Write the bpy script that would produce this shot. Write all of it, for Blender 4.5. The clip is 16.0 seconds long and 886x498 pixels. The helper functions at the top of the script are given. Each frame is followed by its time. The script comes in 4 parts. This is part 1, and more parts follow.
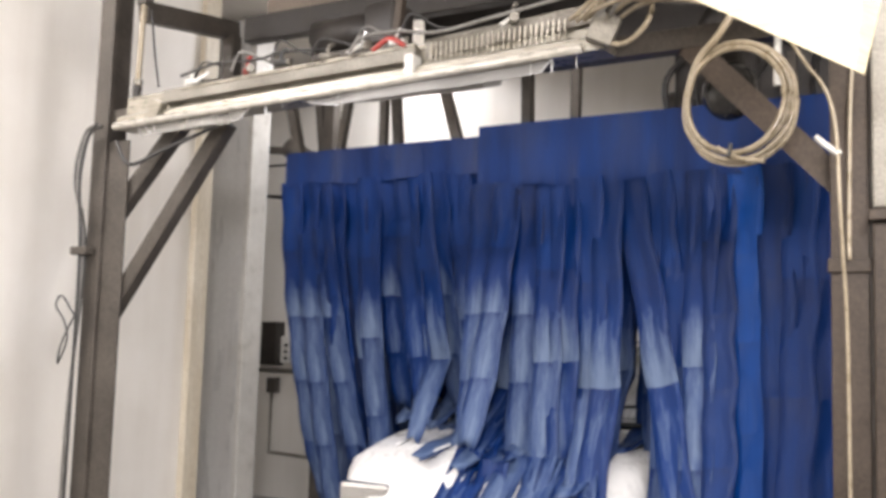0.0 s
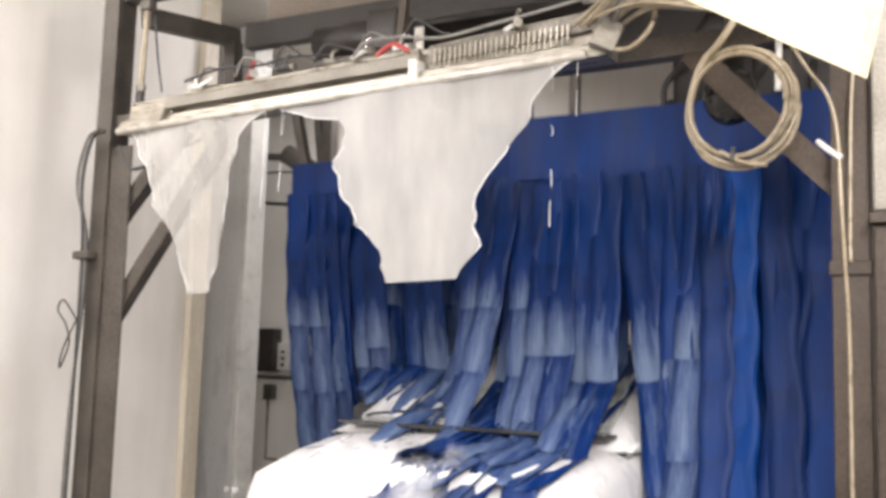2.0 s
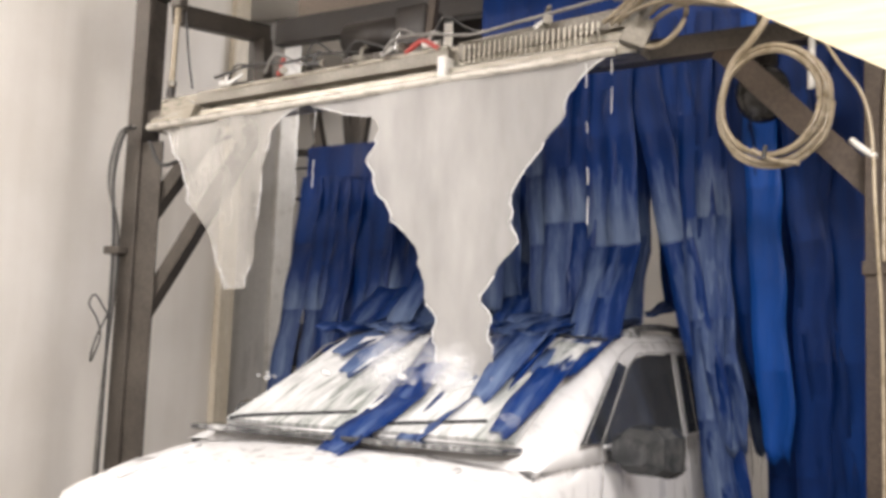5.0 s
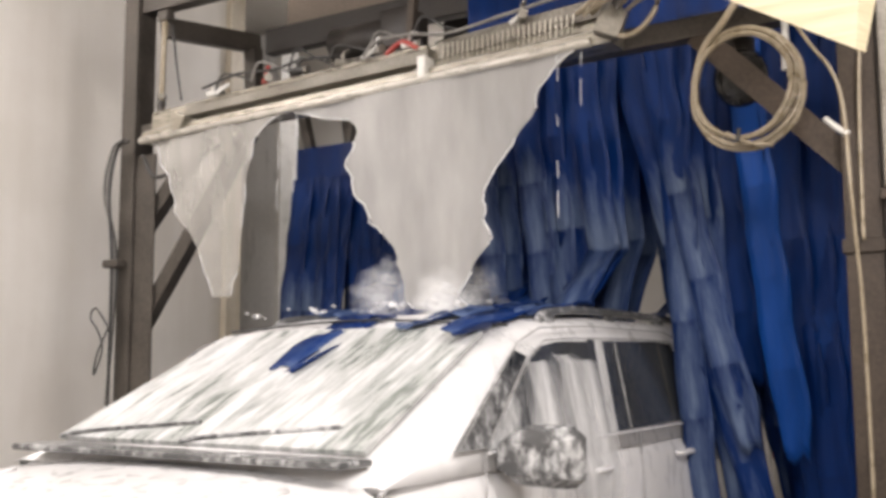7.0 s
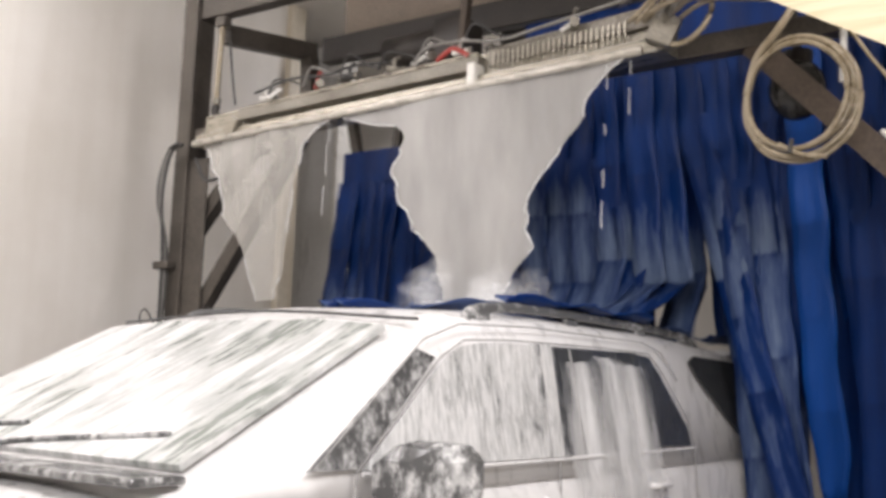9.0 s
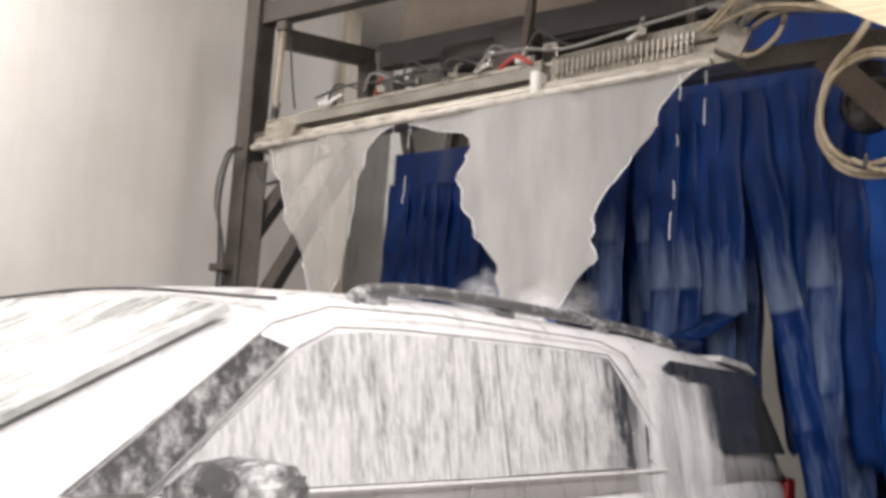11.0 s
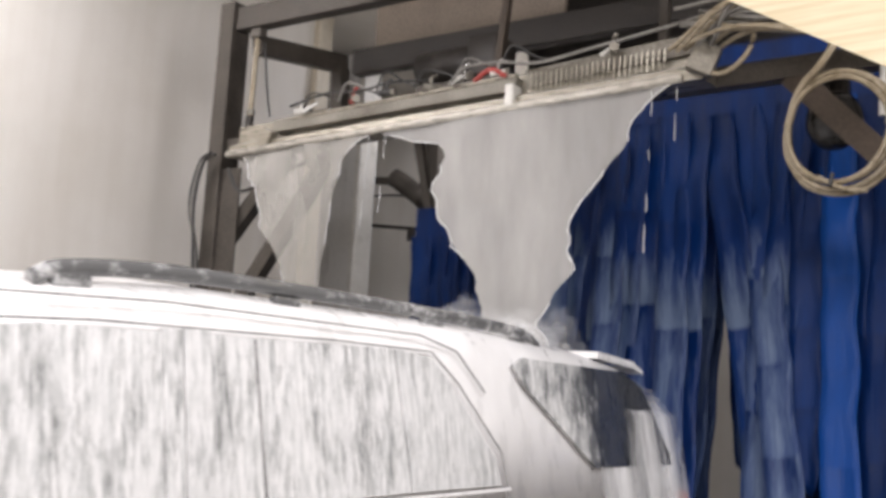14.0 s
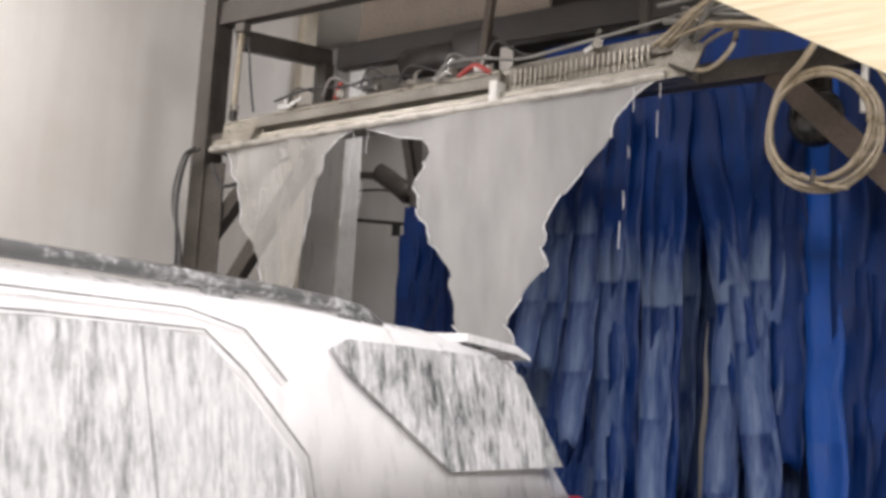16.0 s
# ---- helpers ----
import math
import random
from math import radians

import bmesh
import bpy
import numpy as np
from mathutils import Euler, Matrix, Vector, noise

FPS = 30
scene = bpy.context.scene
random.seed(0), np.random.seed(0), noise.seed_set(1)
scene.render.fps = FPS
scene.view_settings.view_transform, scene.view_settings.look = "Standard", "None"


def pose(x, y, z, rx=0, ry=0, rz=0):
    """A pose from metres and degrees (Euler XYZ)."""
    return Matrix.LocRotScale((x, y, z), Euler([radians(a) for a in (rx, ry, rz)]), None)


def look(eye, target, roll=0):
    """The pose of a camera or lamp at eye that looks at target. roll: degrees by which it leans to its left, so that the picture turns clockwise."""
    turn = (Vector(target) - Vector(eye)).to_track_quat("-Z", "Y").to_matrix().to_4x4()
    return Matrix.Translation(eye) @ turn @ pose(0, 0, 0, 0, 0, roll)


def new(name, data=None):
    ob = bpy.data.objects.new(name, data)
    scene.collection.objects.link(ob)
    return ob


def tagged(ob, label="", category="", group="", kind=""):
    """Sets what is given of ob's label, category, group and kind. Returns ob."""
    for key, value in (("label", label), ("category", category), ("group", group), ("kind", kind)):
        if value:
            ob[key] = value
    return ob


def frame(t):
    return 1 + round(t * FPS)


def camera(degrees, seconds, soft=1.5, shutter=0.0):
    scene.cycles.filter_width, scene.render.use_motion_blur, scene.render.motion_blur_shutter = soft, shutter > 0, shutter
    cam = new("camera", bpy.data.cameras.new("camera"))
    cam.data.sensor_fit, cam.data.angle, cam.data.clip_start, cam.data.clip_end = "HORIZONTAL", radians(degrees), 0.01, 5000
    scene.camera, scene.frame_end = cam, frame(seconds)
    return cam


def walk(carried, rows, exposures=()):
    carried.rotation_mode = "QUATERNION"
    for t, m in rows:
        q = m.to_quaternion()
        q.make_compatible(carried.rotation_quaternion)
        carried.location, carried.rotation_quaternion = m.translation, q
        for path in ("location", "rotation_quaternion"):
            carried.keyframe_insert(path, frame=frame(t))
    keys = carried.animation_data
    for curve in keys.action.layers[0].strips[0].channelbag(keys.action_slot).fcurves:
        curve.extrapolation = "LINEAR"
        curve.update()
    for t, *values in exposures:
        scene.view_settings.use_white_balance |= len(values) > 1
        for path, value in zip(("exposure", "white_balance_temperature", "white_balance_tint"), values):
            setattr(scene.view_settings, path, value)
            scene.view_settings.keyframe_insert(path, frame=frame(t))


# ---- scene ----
cam = camera(46.8, 16.0, soft=3.6, shutter=0.5)
PATH = [
    (0, (-0.055, -0.923, 1.419), (-1.056, 0.796, 1.626), 1.7),
    (0.5, (-0.085, -0.955, 1.401), (-1.073, 0.771, 1.608), 1.9),
    (1, (-0.095, -0.962, 1.394), (-1.085, 0.763, 1.601), 1.9),
    (1.5, (-0.095, -0.983, 1.399), (-1.089, 0.738, 1.619), 1.7),
    (2, (-0.089, -0.985, 1.384), (-1.075, 0.741, 1.61), 1.7),
    (2.5, (-0.074, -0.957, 1.406), (-1.061, 0.769, 1.614), 1.7),
    (3, (-0.087, -0.954, 1.385), (-1.109, 0.752, 1.597), 1.9),
    (3.5, (-0.095, -0.959, 1.401), (-1.13, 0.739, 1.608), 2.0),
    (4, (-0.099, -0.995, 1.418), (-1.126, 0.709, 1.624), 2.0),
    (6.5, (-0.063, -0.943, 1.342), (-1.113, 0.743, 1.576), 2.1),
    (7, (0.065, -0.914, 1.361), (-1.003, 0.763, 1.584), -0.2),
    (7.5, (0.234, -0.883, 1.406), (-0.85, 0.784, 1.616), -0.4),
    (8, (0.231, -0.875, 1.425), (-0.832, 0.809, 1.605), -0.3),
    (8.5, (0.188, -0.769, 1.35), (-0.901, 0.895, 1.558), 0.7),
    (9, (0.103, -0.809, 1.299), (-1.062, 0.795, 1.563), 2.0),
    (11.5, (0.011, -0.884, 1.319), (-1.218, 0.67, 1.588), 3.6),
    (12, (0.01, -0.924, 1.336), (-1.219, 0.631, 1.596), 3.7),
    (12.5, (0.028, -0.883, 1.348), (-1.192, 0.682, 1.597), 3.7),
    (13, (-0.011, -0.974, 1.318), (-1.205, 0.609, 1.583), 3.5),
    (13.5, (0.024, -0.933, 1.38), (-1.164, 0.654, 1.646), 3.4),
    (14, (0.017, -0.958, 1.375), (-1.155, 0.641, 1.639), 3.4),
    (14.5, (0.034, -0.923, 1.376), (-1.121, 0.689, 1.638), 3.2),
    (15, (0.026, -0.95, 1.375), (-1.129, 0.663, 1.629), 3.1),
    (15.5, (0.025, -0.943, 1.382), (-1.13, 0.669, 1.64), 3.3),
    (16, (0.027, -0.957, 1.388), (-1.123, 0.66, 1.641), 3.3),
]
walk(cam, [(t, look(eye, target, roll)) for t, eye, target, roll in PATH],
     exposures=[(0, 0.62, 6230, 14), (2, 0.64, 6280, 14), (2.6, 0.38, 6430, 14), (3.2, 0.3, 6480, 14), (4, 0.38, 6430, 14), (6.5, 0.02, 6450, 15), (7.5, -0.12, 6380, 15), (8.0, -0.3, 6330, 15), (8.5, -0.5, 6280, 15), (9, -0.14, 6280, 15), (11.5, -0.26, 6270, 15), (13, -0.3, 6180, 15), (16, -0.28, 6130, 15)])

# ---- light ----
world = bpy.data.worlds.new("world")
scene.world = world
world.use_nodes = True
world.node_tree.nodes["Background"].inputs[0].default_value = (1.0, 0.95, 0.88, 1)
world.node_tree.nodes["Background"].inputs[1].default_value = 0.3

GROUND = -0.2


def area_lamp(name, x, y, z, sx, sy, power, target, colour=(1, 0.965, 0.915)):
    data = bpy.data.lights.new(name, "AREA")
    data.shape, data.size, data.size_y, data.energy, data.color = "RECTANGLE", sx, sy, power, colour
    ob = new(name, data)
    ob.matrix_world = look((x, y, z), target)
    return ob


# unseen ceiling lamps added: before the arch, over the lane, and behind the curtains
area_lamp("bay_fill", -2.6, 0.4, 4.5, 3.2, 0.6, 72, (-2.6, 0.5, 0))
area_lamp("bay_fill", -5.5, 1.4, 4.5, 0.5, 3.2, 128, (-5.9, 1.6, 0))
# two fill lamps added at the viewing side to brighten the car's flank
area_lamp("bay_fill", 0.5, -2.2, 3.0, 1.6, 0.7, 180, (-2.2, 0.9, 0.9))
area_lamp("bay_fill", 0.45, 1.3, 3.5, 0.5, 1.4, 95, (-1.9, 3.0, 0.9))
area_lamp("bay_fill", -5.4, 7.5, 4.5, 2.4, 0.5, 52, (-6.2, 7.3, 0), (1, 0.97, 0.93))


# ---- materials ----
def material(name):
    m = bpy.data.materials.new(name)
    m.use_nodes = True
    nt = m.node_tree
    return m, nt, nt.nodes["Principled BSDF"]


def node(nt, kind, **inputs):
    n = nt.nodes.new(kind)
    for k, v in inputs.items():
        n.inputs[k.replace("_", " ")].default_value = v
    return n


def ramp(nt, source, stops):
    r = nt.nodes.new("ShaderNodeValToRGB")
    r.color_ramp.elements[0].position, r.color_ramp.elements[0].color = stops[0][0], (*stops[0][1], 1)
    r.color_ramp.elements[1].position, r.color_ramp.elements[1].color = stops[-1][0], (*stops[-1][1], 1)
    for p, c in stops[1:-1]:
        r.color_ramp.elements.new(p).color = (*c, 1)
    nt.links.new(source, r.inputs[0])
    return r.outputs[0]


def mapped(nt, scale=(1, 1, 1), space="Object"):
    co = nt.nodes.new("ShaderNodeTexCoord")
    mp = nt.nodes.new("ShaderNodeMapping")
    mp.inputs["Scale"].default_value = scale
    nt.links.new(co.outputs[space], mp.inputs["Vector"])
    return mp.outputs[0]


def noise_of(nt, vec, scale, detail=4.0, rough=0.55):
    n = node(nt, "ShaderNodeTexNoise", Scale=scale, Detail=detail, Roughness=rough)
    nt.links.new(vec, n.inputs["Vector"])
    return n.outputs["Fac"]


def mix(nt, fac, a, b, mode="MIX"):
    m = nt.nodes.new("ShaderNodeMix")
    m.data_type, m.blend_type = "RGBA", mode
    for value, slot in ((fac, 0), (a, 6), (b, 7)):
        if isinstance(value, (int, float)):
            m.inputs[slot].default_value = value
        elif isinstance(value, tuple):
            m.inputs[slot].default_value = (*value, 1)
        else:
            nt.links.new(value, m.inputs[slot])
    return m.outputs[2]


def bump(nt, bsdf, height, strength, distance=0.01):
    b = node(nt, "ShaderNodeBump", Strength=strength, Distance=distance)
    nt.links.new(height, b.inputs["Height"])
    nt.links.new(b.outputs[0], bsdf.inputs["Normal"])


def plain(name, dark, light, rough=0.6, metal=0.0, scale=6.0, fine=60.0, stretch=(1, 1, 1), relief=0.15):
    """A surface with blotches at one scale and grain at another."""
    m, nt, b = material(name)
    v = mapped(nt, stretch)
    big = noise_of(nt, v, scale, 5)
    small = noise_of(nt, v, fine, 3)
    c = ramp(nt, big, [(0.3, dark), (0.7, light)])
    c = mix(nt, 0.35, c, ramp(nt, small, [(0.35, tuple(x * 0.6 for x in dark)), (0.65, light)]))
    nt.links.new(c, b.inputs["Base Color"])
    nt.links.new(ramp(nt, big, [(0.3, (rough - 0.12,) * 3), (0.7, (min(1, rough + 0.12),) * 3)]), b.inputs["Roughness"])
    b.inputs["Metallic"].default_value = metal
    bump(nt, b, small, relief, 0.004)
    return m


STEEL = plain("grimy_steel", (0.045, 0.038, 0.032), (0.11, 0.095, 0.08), 0.5, 0.35, 5, 70)
STEEL_LIGHT = plain("galvanised_steel", (0.12, 0.105, 0.085), (0.3, 0.28, 0.24), 0.45, 0.5, 4, 80)
BLACK_STEEL = plain("black_steel", (0.016, 0.013, 0.011), (0.045, 0.038, 0.033), 0.45, 0.2, 5, 60)
RUST_STEEL = plain("brown_rusty_steel", (0.03, 0.021, 0.014), (0.075, 0.055, 0.04), 0.55, 0.3, 4, 60)
ALU = plain("wet_aluminium", (0.13, 0.115, 0.09), (0.4, 0.37, 0.31), 0.34, 0.7, 9, 120, (1, 5, 5))
LIP = plain("foam_wet_lip", (0.45, 0.42, 0.36), (0.7, 0.67, 0.6), 0.3, 0.2, 9, 90, (1, 4, 4))
PLASTIC_WHITE = plain("white_plastic", (0.62, 0.6, 0.55), (0.8, 0.78, 0.74), 0.35, 0.0, 8, 90)
HOSE = plain("clear_hose", (0.2, 0.16, 0.1), (0.38, 0.32, 0.23), 0.3, 0.0, 12, 90)
CABLE = plain("black_cable", (0.02, 0.019, 0.018), (0.05, 0.047, 0.045), 0.5, 0.0, 15, 90)
CABLE_GREY = plain("grey_cable", (0.13, 0.12, 0.11), (0.26, 0.25, 0.23), 0.5, 0.0, 15, 90)
RED = plain("red_plastic", (0.3, 0.03, 0.02), (0.42, 0.06, 0.05), 0.4, 0.0, 12, 90)
BOARD = plain("plywood_board", (0.2, 0.16, 0.13), (0.3, 0.25, 0.2), 0.7, 0.0, 3, 50, (1, 6, 1))
CONCRETE = plain("wet_concrete", (0.16, 0.15, 0.14), (0.3, 0.28, 0.26), 0.35, 0.0, 1.5, 30)
RUBBER = plain("tyre_rubber", (0.015, 0.015, 0.015), (0.035, 0.035, 0.035), 0.7, 0.0, 8, 80)
CHROME = plain("chrome", (0.5, 0.5, 0.5), (0.7, 0.7, 0.7), 0.15, 1.0, 8, 90)
TAIL = plain("tail_light_red", (0.25, 0.01, 0.012), (0.4, 0.03, 0.03), 0.2, 0.0, 8, 60)


def wall_material():
    m, nt, b = material("white_wall_panel")
    v = mapped(nt)
    big = noise_of(nt, v, 0.9, 6)
    streak = noise_of(nt, mapped(nt, (3, 3, 0.25)), 2.2, 5)
    c = ramp(nt, big, [(0.3, (0.7, 0.66, 0.6)), (0.65, (0.82, 0.79, 0.74))])
    c = mix(nt, 0.14, c, ramp(nt, streak, [(0.3, (0.55, 0.5, 0.42)), (0.62, (0.84, 0.81, 0.77))]))
    nt.links.new(c, b.inputs["Base Color"])
    b.inputs["Roughness"].default_value = 0.42
    bump(nt, b, big, 0.1, 0.01)
    return m


WALL = wall_material()
COLUMN = plain("white_sheet_metal", (0.66, 0.65, 0.63), (0.82, 0.81, 0.79), 0.32, 0.1, 2, 40, (4, 4, 0.5))
STAINED = plain("stained_trim", (0.55, 0.47, 0.34), (0.72, 0.66, 0.55), 0.5, 0.0, 3, 40, (3, 3, 0.6))


def cloth_material(name, soap, run=0.0, spread=0.6, mean=(0.0005, 0.0145, 0.092)):
    """Wet royal-blue wash cloth; soap: how much grey lather clings to it; run: how much more of it towards the end; spread: how much
    the strips differ."""
    m, nt, b = material(name)
    v = mapped(nt, (1, 1, 0.12))
    rnd = nt.nodes.new("ShaderNodeObjectInfo").outputs["Random"]
    low = tuple(c * (1 - spread) + d * spread for c, d in zip(mean, (0.0004, 0.005, 0.036)))
    high = tuple(c * (1 - spread) + d * spread for c, d in zip(mean, (0.0008, 0.07, 0.34)))
    base = mix(nt, rnd, low, high)
    # dark and light streaks put the shade of the folds into the colour
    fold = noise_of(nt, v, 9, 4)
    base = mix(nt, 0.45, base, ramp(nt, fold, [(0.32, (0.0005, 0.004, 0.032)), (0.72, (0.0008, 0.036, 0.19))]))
    lather = noise_of(nt, v, 10, 6, 0.68)
    if run:
        xyz = nt.nodes.new("ShaderNodeSeparateXYZ")
        nt.links.new(mapped(nt), xyz.inputs[0])
        add = nt.nodes.new("ShaderNodeMath")
        add.operation = "MULTIPLY_ADD"
        add.inputs[1].default_value = -run
        nt.links.new(xyz.outputs[2], add.inputs[0])
        nt.links.new(lather, add.inputs[2])
        lather = add.outputs[0]
    edge = 0.66 - 0.3 * soap
    mask = ramp(nt, lather, [(edge, (0, 0, 0)), (edge + 0.24, (0.78,) * 3)])
    c = mix(nt, mask, base, mix(nt, fold, (0.03, 0.058, 0.125), (0.21, 0.27, 0.38)))
    nt.links.new(c, b.inputs["Base Color"])
    nt.links.new(ramp(nt, fold, [(0.3, (0.3,) * 3), (0.7, (0.62,) * 3)]), b.inputs["Roughness"])
    b.inputs["Specular IOR Level"].default_value = 0.22
    bump(nt, b, noise_of(nt, v, 40, 4), 0.45, 0.012)
    return m


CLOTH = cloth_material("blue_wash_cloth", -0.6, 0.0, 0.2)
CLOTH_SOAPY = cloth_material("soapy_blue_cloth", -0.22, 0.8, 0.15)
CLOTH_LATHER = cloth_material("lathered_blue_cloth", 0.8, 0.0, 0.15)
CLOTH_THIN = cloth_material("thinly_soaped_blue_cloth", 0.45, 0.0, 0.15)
# two unsoaped copies of the cloth with strip highlights and deep shade as colour
CLOTH_HIGHLIT = cloth_material("highlit_blue_cloth", -0.6, 0.0, 0.15, (0.0008, 0.062, 0.31))
CLOTH_SHADED = cloth_material("shaded_blue_cloth", -0.6, 0.0, 0.15, (0.0004, 0.007, 0.048))


def paint_material():
    m, nt, b = material("white_car_paint_with_foam")
    v = mapped(nt)
    a = noise_of(nt, v, 2.3, 5)
    s = noise_of(nt, mapped(nt, (1, 1, 0.3)), 11, 5)
    c = ramp(nt, a, [(0.25, (0.66, 0.65, 0.64)), (0.6, (0.8, 0.79, 0.785))])
    c = mix(nt, 0.25, c, ramp(nt, s, [(0.3, (0.55, 0.54, 0.53)), (0.6, (0.82, 0.81, 0.805))]))
    nt.links.new(c, b.inputs["Base Color"])
    nt.links.new(ramp(nt, s, [(0.3, (0.12,) * 3), (0.65, (0.55,) * 3)]), b.inputs["Roughness"])
    b.inputs["Coat Weight"].default_value = 0.4
    bump(nt, b, s, 0.16, 0.01)
    return m


def past_the_sheet(nt, mask):
    """Foam lies only on what has come through the falling sheet: thin out a mask behind it, with a ragged edge."""
    geo = nt.nodes.new("ShaderNodeNewGeometry")
    xyz = nt.nodes.new("ShaderNodeSeparateXYZ")
    nt.links.new(geo.outputs["Position"], xyz.inputs[0])
    rag = noise_of(nt, mapped(nt, (1, 1, 0.5)), 7, 5, 0.7)
    add = nt.nodes.new("ShaderNodeMath")
    add.operation = "MULTIPLY_ADD"
    add.inputs[1].default_value = 0.9
    nt.links.new(rag, add.inputs[0])
    nt.links.new(xyz.outputs[1], add.inputs[2])
    near = nt.nodes.new("ShaderNodeMapRange")
    near.inputs["From Min"].default_value = 3.02
    near.inputs["From Max"].default_value = 3.24
    near.inputs["To Min"].default_value = 1.0
    near.inputs["To Max"].default_value = 0.06
    nt.links.new(add.outputs[0], near.inputs["Value"])
    return mix(nt, 1.0, mask, near.outputs[0], "MULTIPLY")


def foam_glass(name, cover, run, film=(0.035, 0.042, 0.042), fresh=False):
    """Dark car glass under running foam; cover: how much of it the foam hides; run: the way in which it runs; film: the glass seen
    through thin foam; fresh: whether it is still clean before the sheet."""
    m, nt, b = material(name)
    v = mapped(nt, run)
    streak = noise_of(nt, v, 10, 6, 0.66)
    fine = noise_of(nt, v, 36, 5, 0.7)
    both = mix(nt, 0.22, mix(nt, 0.42, streak, fine), noise_of(nt, mapped(nt), 2.3, 3))
    edge = 0.66 - 0.32 * cover
    mask = ramp(nt, both, [(edge, (0, 0, 0)), (edge + 0.15, (1, 1, 1))])
    white = ramp(nt, fine, [(0.3, (0.42, 0.43, 0.425)), (0.7, (0.74, 0.73, 0.725))])
    c = mix(nt, mask, film, white)
    if fresh:
        wet = past_the_sheet(nt, ramp(nt, both, [(0.0, (1, 1, 1)), (1.0, (1, 1, 1))]))
        c = mix(nt, wet, (0.022, 0.024, 0.026), c)
        mask = mix(nt, 1.0, mask, wet, "MULTIPLY")
    nt.links.new(c, b.inputs["Base Color"])
    nt.links.new(mix(nt, mask, (0.06,) * 3, (0.6,) * 3), b.inputs["Roughness"])
    bump(nt, b, mask, 0.35, 0.006)
    return m


PAINT = paint_material()
GLASS_SIDE = foam_glass("foamy_side_glass", 0.94, (1, 1.6, 0.3), (0.2, 0.205, 0.2), True)
GLASS_FRONT = foam_glass("foamy_windscreen", 0.84, (0.8, 0.09, 0.14), (0.2, 0.225, 0.2))
GLASS_DARK = foam_glass("tinted_glass_with_spray", 0.85, (1, 1, 0.3), (0.1, 0.105, 0.105), True)
TRIM = plain("black_trim", (0.02, 0.02, 0.02), (0.06, 0.06, 0.06), 0.4, 0.0, 9, 80)
RAIL_WET = foam_glass("foam_flecked_rail", 0.5, (1, 0.7, 0.8), (0.11, 0.11, 0.11))
PILLAR_WET = foam_glass("foam_filmed_pillar", 1.0, (1, 1.4, 0.25), (0.3, 0.3, 0.3))
TRIM_WET = foam_glass("foam_splashed_trim", 0.55, (1, 0.8, 0.6), (0.08, 0.08, 0.08), True)
SEAL = plain("foam_filmed_seal", (0.12, 0.12, 0.12), (0.45, 0.44, 0.43), 0.5, 0.0, 9, 60)


def water_material(name, body, colour=(0.78, 0.77, 0.75)):
    """Milky falling foam water; body: how much of what lies behind it hides."""
    m, nt, b = material(name)
    place = nt.nodes.new("ShaderNodeNewGeometry").outputs["Position"]
    squash = nt.nodes.new("ShaderNodeVectorMath")
    squash.operation = "MULTIPLY"
    squash.inputs[1].default_value = (1, 1, 0.3)
    nt.links.new(place, squash.inputs[0])
    v = squash.outputs[0]
    n = noise_of(nt, v, 3.2, 5)
    f = noise_of(nt, v, 7, 5)
    nt.links.new(ramp(nt, f, [(0.3, tuple(x * 0.86 for x in colour)), (0.7, colour)]), b.inputs["Base Color"])
    nt.links.new(ramp(nt, n, [(0.3, (body - 0.26,) * 3), (0.7, (min(1, body + 0.08),) * 3)]), b.inputs["Alpha"])
    b.inputs["Roughness"].default_value = 0.18
    bump(nt, b, n, 0.25, 0.03)
    b.inputs["Subsurface Weight"].default_value = 0.0
    b.inputs["Transmission Weight"].default_value = 0.0
    return m


WATER = water_material("milky_water", 0.9, (0.43, 0.42, 0.405))
WATER_THIN = water_material("thin_water", 0.46, (0.55, 0.53, 0.49))
SPRAY = water_material("white_spray", 0.4, (0.9, 0.9, 0.9))


def mist_material(name, reach, squash, body, grain):
    """White spray, thick at the middle of its piece and torn away to nothing towards the edge of reach."""
    m, nt, b = material(name)
    v = mapped(nt, squash)
    size = nt.nodes.new("ShaderNodeVectorMath")
    size.operation = "LENGTH"
    nt.links.new(v, size.inputs[0])
    torn = noise_of(nt, mapped(nt, (1, 1, grain)), 9, 6, 0.68)
    add = nt.nodes.new("ShaderNodeMath")
    add.operation = "MULTIPLY_ADD"
    add.inputs[1].default_value = -reach * 1.5
    nt.links.new(torn, add.inputs[0])
    nt.links.new(size.outputs["Value"], add.inputs[2])
    fade = nt.nodes.new("ShaderNodeMapRange")
    fade.inputs["From Min"].default_value = -reach * 0.75
    fade.inputs["From Max"].default_value = reach * 0.2
    fade.inputs["To Min"].default_value = body
    fade.inputs["To Max"].default_value = 0.0
    nt.links.new(add.outputs[0], fade.inputs["Value"])
    nt.links.new(fade.outputs[0], b.inputs["Alpha"])
    nt.links.new(ramp(nt, torn, [(0.3, (0.72, 0.72, 0.72)), (0.7, (0.88, 0.88, 0.88))]), b.inputs["Base Color"])
    b.inputs["Roughness"].default_value = 0.6
    return m


MIST = mist_material("white_water_mist", 0.24, (1, 1, 1.5), 0.55, 0.5)
RUN_FOAM = mist_material("running_white_foam", 0.38, (0.1, 1.75, 0.5), 1.0, 0.14)
FOAM = plain("white_foam", (0.7, 0.7, 0.7), (0.85, 0.85, 0.85), 0.5, 0.0, 14, 70, relief=0.4)


